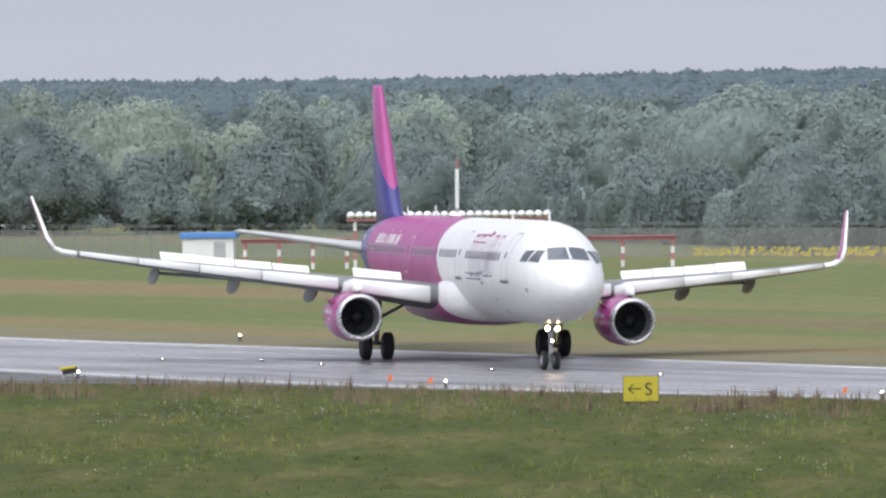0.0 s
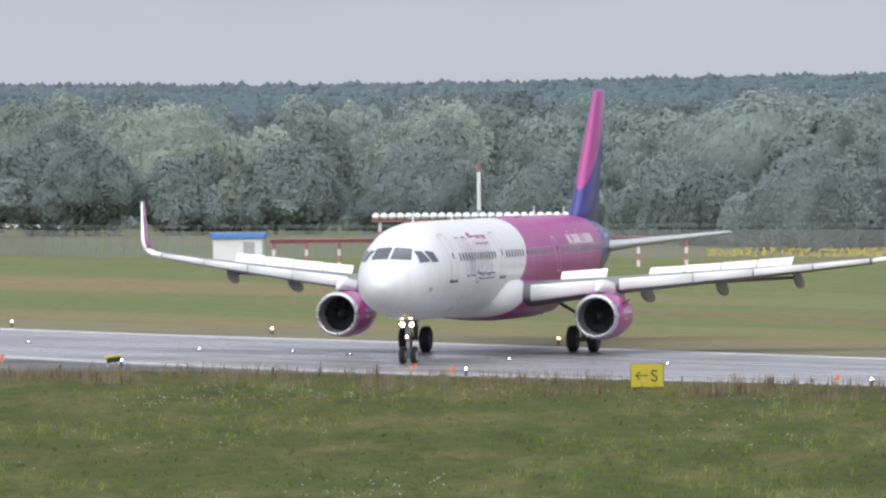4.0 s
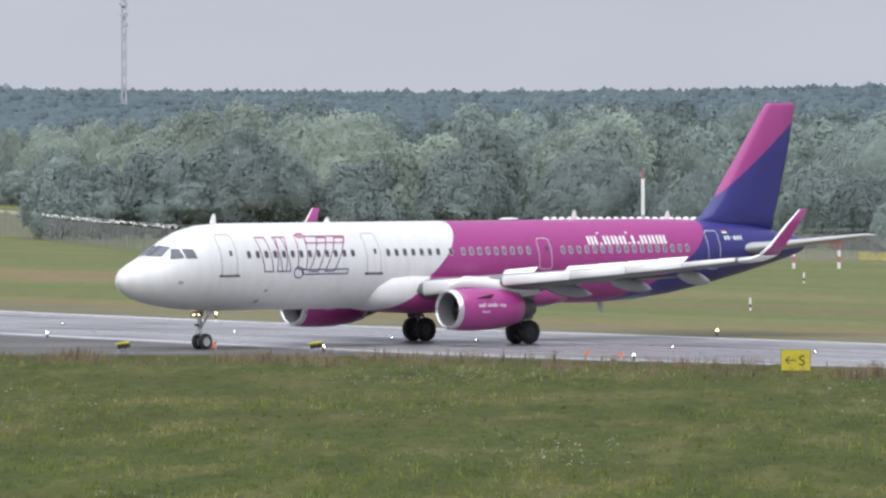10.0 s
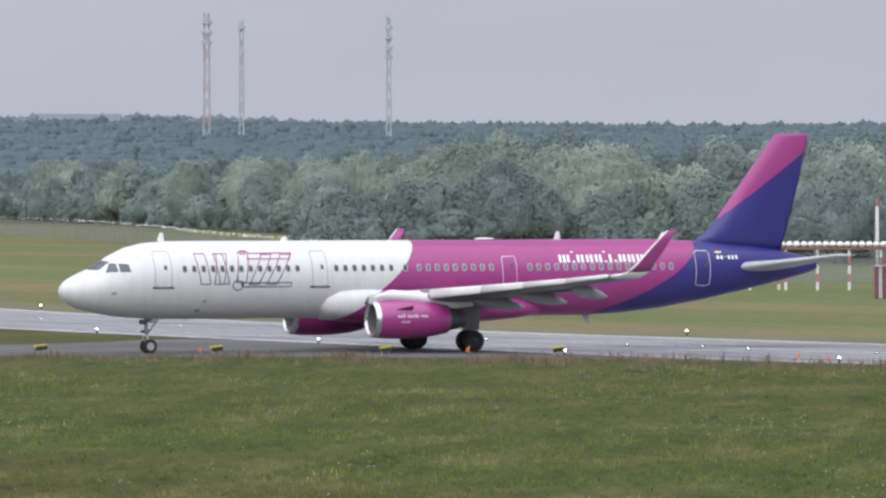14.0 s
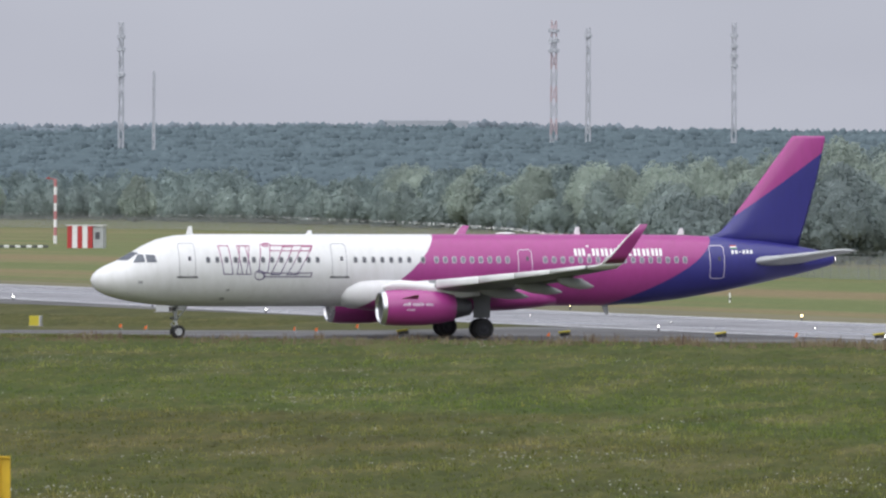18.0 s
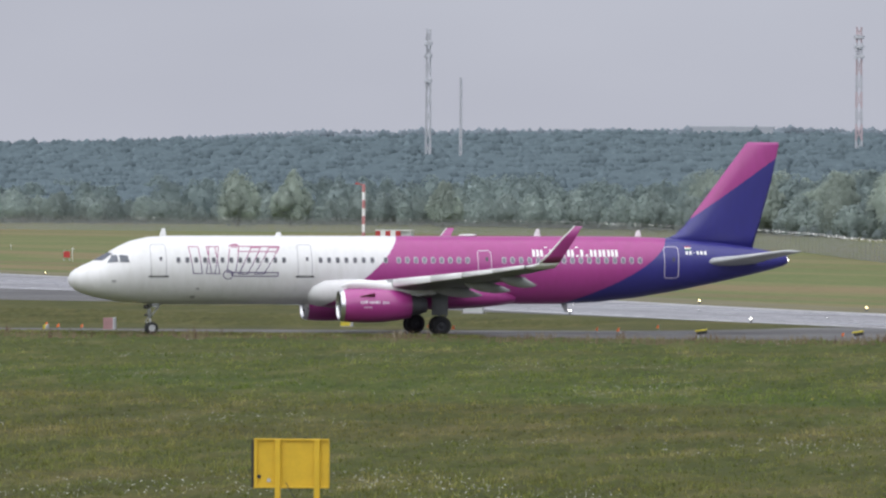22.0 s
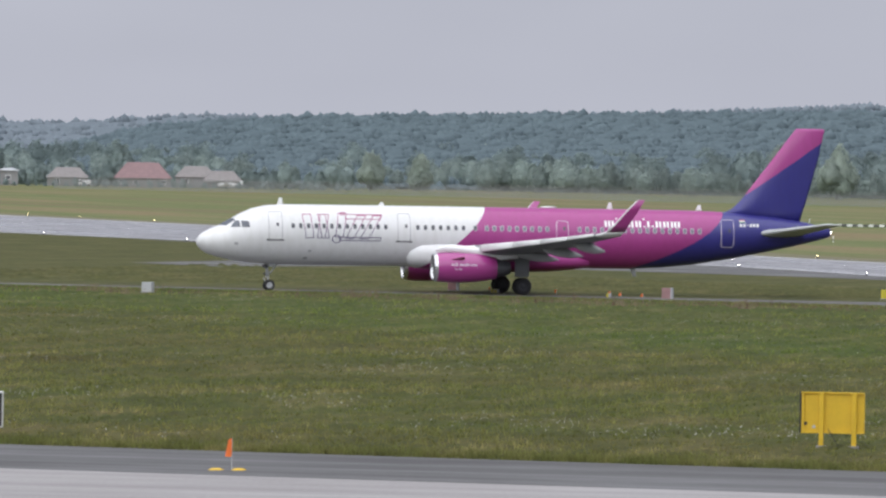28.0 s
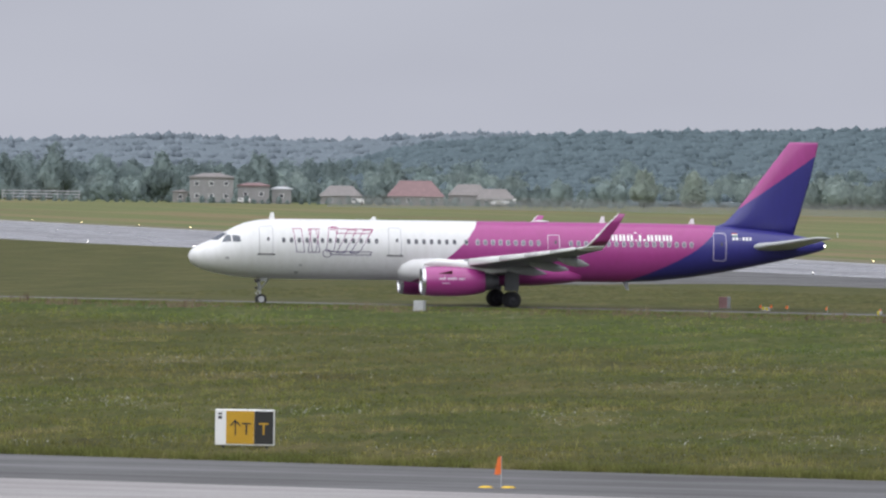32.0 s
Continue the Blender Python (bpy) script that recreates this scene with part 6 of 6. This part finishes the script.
def light_aeroplane(x, y, turn):
    g = tagged(empty("light_aeroplane", pose(x, y, 0, 0, 0, turn)), "small white high-wing aeroplane parked on the far grass", "aeroplane")
    bm = bmesh.new()
    rings = [[(xx, r * math.cos(k * math.pi / 6), 1.25 + r * 1.15 * math.sin(k * math.pi / 6)) for k in range(12)] for xx, r in ((-3.9, 0.2), (-3.2, 0.5), (-1.5, 0.65), (0.4, 0.62), (2.5, 0.3), (4.2, 0.12))]
    part("fuselage", loft_sections(bm, rings), WHITE, g, "", True)
    bm = bmesh.new()
    box(bm, (1.5, 10.6, 0.16), (-1.0, 0, 2.05), None, 0.06)
    part("wing", bm, WHITE, g)
    bm = bmesh.new()
    box(bm, (0.9, 3.2, 0.1), (3.8, 0, 1.4), None, 0.04)
    part("tailplane", bm, WHITE, g)
    bm = bmesh.new()
    box(bm, (0.9, 0.1, 1.3), (3.9, 0, 1.95), None, 0.04)
    part("fin", bm, WHITE, g)
    for xx, yy in ((-2.6, 0), (-0.7, 1.1), (-0.7, -1.1)):
        bm = bmesh.new()
        lathe(bm, [(-0.09, 0.0), (-0.09, 0.28), (0.09, 0.28), (0.09, 0.0)], 12, Matrix.Translation((xx, yy, 0.28)) @ Matrix.Rotation(radians(90), 4, "Z"))
        tube(bm, (xx, yy, 0.28), (xx, yy * 0.4, 0.9), 0.06)
        part("wheel", bm, RUBBER, g)


light_aeroplane(-706, 2150, 15)


# ---- slatted fence and cars by the houses ----
parked_van(-792, 2138, 4.0, 1.3, 10)
slats = tagged(empty("slatted_fence", pose(-855, 2115, 0, 0, 0, 21)), "long pale slatted fence beside the far houses", "fence")
for z in (1.2, 2.2, 3.2):
    bm = bmesh.new()
    box(bm, (26, 0.2, 0.32), (0, 0, z), None, 0.02)
    part("slat", bm, PALE_STEEL, slats)
for k in range(8):
    bm = bmesh.new()
    box(bm, (0.2, 0.25, 3.4), (-12.6 + 3.6 * k, 0.2, 1.7), None, 0.02)
    part("post", bm, PALE_STEEL, slats)

# ---- perimeter fence ----
FENCE = [(30, 636), (-17, 666), (-48, 676), (-74, 692), (-92, 748), (-112, 832), (-142, 955), (-176, 1110), (-228, 1300), (-340, 1640), (-557, 1862), (-700, 1960)]
run = spline(FENCE, 420)
fence = tagged(empty("fence"), "grey wire perimeter fence with cranked posts before the wood", "fence")
bars = []
for k, (p, q) in enumerate(zip(run, run[1:])):
    d = np.array(q) - np.array(p)
    L = float(np.hypot(*d))
    if k % 2 == 0 and k < 300:
        bm = bmesh.new()
        tube(bm, (p[0], p[1], 0), (p[0], p[1], 2.3), 0.04, None, 6)
        tube(bm, (p[0], p[1], 2.3), (p[0] + 0.1, p[1] - 0.35, 2.7), 0.035, None, 6)
        part("fence_post", bm, FENCE_GREY, fence)
    tall = float(np.interp(p[1], [700, 1300], [1.0, 1.3]))
    n = max(1, int(L / 0.085))
    for i in range(n):
        c = np.array(p) + d * i / n
        w = d / L * 0.021
        bars.append([(c[0] - w[0], c[1] - w[1], 0.02), (c[0] + w[0], c[1] + w[1], 0.02), (c[0] + w[0], c[1] + w[1], 2.25 * tall), (c[0] - w[0], c[1] - w[1], 2.25 * tall)])
    tall = float(np.interp(p[1], [700, 1300], [1.0, 1.3]))
    for z, t in ((2.24, 0.012), (1.2, 0.008), (2.55, 0.008), (2.7, 0.010)):
        off = 0.3 if z > 2.3 else 0.0
        z, t = z * tall, t * (1 + p[1] / 900)
        bars.append([(p[0], p[1] - off, z - t), (q[0], q[1] - off, z - t), (q[0], q[1] - off, z + t), (p[0], p[1] - off, z + t)])
tagged(quads_object("fence_wire", np.array(bars, float), FENCE_GREY, fence), kind="stuff")
# loose white flecks stand in for light glinting on the coiled wire
glints = []
for k in range(3000):
    u = rng.random() * 410
    p, q = run[int(u)], run[int(u) + 1]
    c = np.array(p) + (np.array(q) - np.array(p)) * (u % 1)
    if c[1] < 690 + 60 * rng.random():
        continue
    tall = float(np.interp(c[1], [700, 1300], [1.0, 1.3]))
    r, z = (0.015 + 0.06 * rng.random() ** 3) * tall, (2.4 + 0.3 * rng.random()) * tall
    glints.append([(c[0] - r, c[1] - 0.3, z - r), (c[0] + r, c[1] - 0.3, z - r * 0.6), (c[0] + r, c[1] - 0.25, z + r), (c[0] - r, c[1] - 0.25, z + r * 0.6)])
tagged(quads_object("razor_wire_glints", np.array(glints, float), WIRE_GLINT, fence), "white flecks for glints of light on coiled wire along the fence's top", kind="stuff")


# ---- grass, weeds and flowers ----
def in_view_ground(n, y_far_in=0.0):
    """Random places on the near meadow, denser where it is nearer to the lens."""
    y = 150 + rng.random(n) * 248
    left = -82 - 0.42 * (y - 150)
    right = np.interp(y, [150, 200, 250, 300, 360, 400], [-22, -14, -8, 4, 6, 6])
    x = left + rng.random(n) * (right - left)
    edge = np.interp(-x, [-8, 8, 28, 38, 54, 79, 103, 131, 173], [350, 361, 378, 385, 387, 390, 395, 398, 401])
    keep = (y < edge - 0.4) & (y > np.interp(-x, [-120, 40, 75, 160], [142, 148.6, 151.2, 157.6]))
    return x[keep], y[keep]


def blades(name, label, x, y, h0, h1, width, material, per=3, lean=0.35):
    n = len(x) * per
    x, y = np.repeat(x, per) + rng.normal(size=n) * 0.07, np.repeat(y, per) + rng.normal(size=n) * 0.07
    h = h0 + (h1 - h0) * rng.random(n) ** 1.5
    a = rng.random(n) * np.pi
    wx, wy = np.cos(a) * width * (0.6 + 0.8 * rng.random(n)), np.sin(a) * width
    lx, ly = rng.normal(size=n) * h * lean, rng.normal(size=n) * h * lean
    z0 = np.zeros(n)
    q = np.stack([np.stack([x - wx, y - wy, z0], -1), np.stack([x + wx, y + wy, z0], -1),
                  np.stack([x + lx * 0.6 + wx * 0.7, y + ly * 0.6 + wy * 0.7, h * 0.65], -1), np.stack([x + lx, y + ly, h], -1)], 1)
    ob = quads_object(name, q, material)
    return tagged(ob, label, "grass", kind="stuff")


def tussocks(x, y):
    """Low rounded mounds of the sward."""
    n = len(x)
    r = 0.12 + 0.4 * rng.random(n) ** 2
    h = r * (0.16 + 0.22 * rng.random(n))
    a = rng.random(n) * 6.3
    ring = []
    for k in range(6):
        t = a + k * math.pi / 3
        ring.append(np.stack([x + r * np.cos(t), y + 1.6 * r * np.sin(t), np.full(n, -0.01)], -1))
    v = np.concatenate([np.stack(ring, 1), np.stack([x, y, h], -1)[:, None]], 1).reshape(-1, 3)
    i = np.arange(n)[:, None] * 7
    f = np.concatenate([i + [[k, (k + 1) % 6, 6]] for k in range(6)])
    me = bpy.data.meshes.new("tussocks")
    me.vertices.add(len(v))
    me.vertices.foreach_set("co", v.reshape(-1).astype(np.float32))
    me.loops.add(3 * len(f))
    me.loops.foreach_set("vertex_index", f.reshape(-1).astype(np.int32))
    me.polygons.add(len(f))
    me.polygons.foreach_set("loop_start", np.arange(0, 3 * len(f), 3, dtype=np.int32))
    me.update(calc_edges=True)
    me.shade_smooth()
    me.materials.append(GRASS)
    tagged(new("tussocks", me), "low uneven tussocks of the rough meadow", "grass", kind="stuff")


x, y = in_view_ground(42000)
u = rng.random((2, 9000))
tussocks(np.append(x, -82 - 95 * u[0]), np.append(y, 424 + 10 * u[0] + 85 * u[1] * (0.25 + u[0] * 0.75)))
x, y = in_view_ground(70000)
k = y < 210 + 190 * rng.random(len(y))
x, y = x[k], y[k]
blades("grass", "rough meadow grass in green and straw", x, y, 0.05, 0.17, 0.026, BLADES)
x, y = in_view_ground(26000)
clump = np.array([noise.noise((a * 0.06, b * 0.06, 3.0)) for a, b in zip(x, y)])
k = clump > 0.02
blades("tall_grass", "taller pale grass heads in patches", x[k], y[k], 0.10, 0.30, 0.018, TALL_BLADES, 5, 0.3)
x, y = in_view_ground(130000)
edge = np.interp(-x, [-8, 8, 28, 38, 54, 79, 103, 131, 173], [350, 361, 378, 385, 387, 390, 395, 398, 401])
k = (edge - y < 14) & (rng.random(len(x)) < 0.75)
blades("dry_weeds", "reddish dry weeds along the pavement's edge", x[k], y[k], 0.10, 0.50, 0.013, DRY_STALKS, 2, 0.16)
x, y = in_view_ground(130000)
edge = np.interp(-x, [-8, 8, 28, 38, 54, 79, 103, 131, 173], [350, 361, 378, 385, 387, 390, 395, 398, 401])
clump = np.array([noise.noise((a * 0.35, b * 0.12, 9.0)) + 0.5 * noise.noise((a * 1.3, b * 0.5, 4.0)) for a, b in zip(x, y)]) - np.interp(-x, [30, 80], [0.0, 0.22])
# the grass is cut short before the yellow sign
clump[(abs(x + 16.8) < 1.5) & (y < 361)] = -1
k = (edge - y < 16) & (edge - y > 0.3) & (clump > 0.10)
blades("seeding_grass", "tan seeding grass in loose clumps by the pavement", x[k], y[k], 0.25, 0.62, 0.018, SEED_HEADS, 4, 0.14)
k = (edge - y < 16) & (edge - y > 0.3) & (clump > 0.34) & (rng.random(len(x)) < 0.3)
blades("dock_stalks", "dark red-brown dock stalks standing in the grass", x[k], y[k], 0.35, 0.72, 0.032, DOCK, 3, 0.08)


x = -80 - 110 * rng.random(24000)
edge = np.interp(-x, [79, 103, 131, 173, 260], [391, 396, 399, 402, 408])
blades("edge_grass", "rough grass along the taxiway's edge", x, edge - 0.1 - 2.2 * rng.random(len(x)), 0.08, 0.24, 0.022, BLADES)


x = -90 + 75 * rng.random(9000)
edge = np.interp(-x, [-120, 40, 75, 160], [142, 148.2, 150.8, 157.2])
blades("edge_grass", "taller rough grass along the near pavement", x, edge + 0.1 + 3.5 * rng.random(len(x)) ** 2, 0.08, 0.32, 0.014, BLADES, 3, 0.3)


def flowers(name, label, n, thr, material, size, seed, hmax):
    x, y = in_view_ground(n)
    c = np.array([noise.noise((a * 0.11, b * 0.05, seed)) + 0.6 * noise.noise((a * 0.7, b * 0.35, seed + 5)) for a, b in zip(x, y)]) + np.interp(y, [170, 260], [0.10, 0.0])
    k = (c > thr) & (rng.random(len(x)) < 0.6)
    x, y = x[k], y[k]
    m = len(x)
    h = 0.2 + (hmax - 0.2) * rng.random(m)
    s = size * (0.6 + 0.8 * rng.random(m))
    q = np.stack([np.stack([x - s, y - s * 0.6, h - s * 0.3], -1), np.stack([x + s, y - s * 0.6, h - s * 0.3], -1), np.stack([x + s * 0.8, y + s * 0.8, h + s * 0.5], -1), np.stack([x - s * 0.8, y + s * 0.8, h + s * 0.5], -1)], 1)
    tagged(quads_object(name, q, material), label, "flowers", kind="stuff")


flowers("yarrow", "scattered white yarrow heads in the grass", 60000, 0.36, FLOWER_WHITE, 0.018, 11.0, 0.35)
flowers("ragwort", "a few yellow ragwort heads in the grass", 16000, 0.68, FLOWER_YELLOW, 0.02, 23.0, 0.45)


# yellow weeds along the fence's foot
u = rng.random((3, 900))
wx, wy = 14 - 34 * u[0], 645 + 18 * u[0] + 3 * u[1]
wr, wz = 0.03 + 0.05 * u[2], 0.2 + 0.6 * u[1]
weed = np.stack([np.stack([wx - wr, wy, wz - wr], -1), np.stack([wx + wr, wy, wz - wr], -1), np.stack([wx + wr, wy + wr, wz + wr], -1), np.stack([wx - wr, wy + wr, wz + wr], -1)], 1)
tagged(quads_object("goldenrod", weed, FLOWER_YELLOW), "yellow flowering weeds along the fence", "flowers", kind="stuff")


# ---- what moves ----
def motions():
    rows = [(t, pose(x, y, 0, lean, 0, h)) for t, x, y, h, lean in AIRCRAFT_ROWS]
    walk(aircraft, rows)
    # wheels roll with the way covered
    for axle in AXLES:
        r, turned, prev, wheel_rows = axle.location.z, 0.0, None, []
        rest = axle.location.copy()
        fine = []
        for (t0, x0, y0, h0, l0), (t1, x1, y1, h1, l1) in zip(AIRCRAFT_ROWS, AIRCRAFT_ROWS[1:]):
            for k in range(8):
                u = k / 8
                fine.append((t0 + (t1 - t0) * u, x0 + (x1 - x0) * u, y0 + (y1 - y0) * u, l0 + (l1 - l0) * u))
        fine.append((*AIRCRAFT_ROWS[-1][:3], AIRCRAFT_ROWS[-1][4]))
        for t, x, y, lean in fine:
            if prev is not None:
                turned += math.hypot(x - prev[0], y - prev[1]) / r
            prev = (x, y)
            give = Vector((0, 0, -rest.y * math.tan(radians(lean))))  # the struts take up the lean
            wheel_rows.append((t, Matrix.Translation(rest + give) @ Matrix.Rotation(turned, 4, "Y")))
        walk(axle, wheel_rows)
    # lift dumpers fold down, flaps run in
    for p, hinge, axis, side in SPOILERS:
        def up(deg):
            return Matrix.Translation(hinge) @ Matrix.Rotation(radians(deg if side > 0 else -deg), 4, axis)
        walk(p, [(0, up(46)), (9.5, up(46)), (10.4, up(44)), (10.7, up(30)), (11.0, up(12)), (11.5, up(0)), (32, up(0))])
    for f, hinge in FLAPS:
        def down(deg):
            return Matrix.Translation(hinge) @ Matrix.Rotation(radians(-deg), 4, "Y")
        walk(f, [(0, down(8)), (6, down(8)), (12, down(7)), (20, down(5)), (28, down(3)), (32, down(2))])


motions()
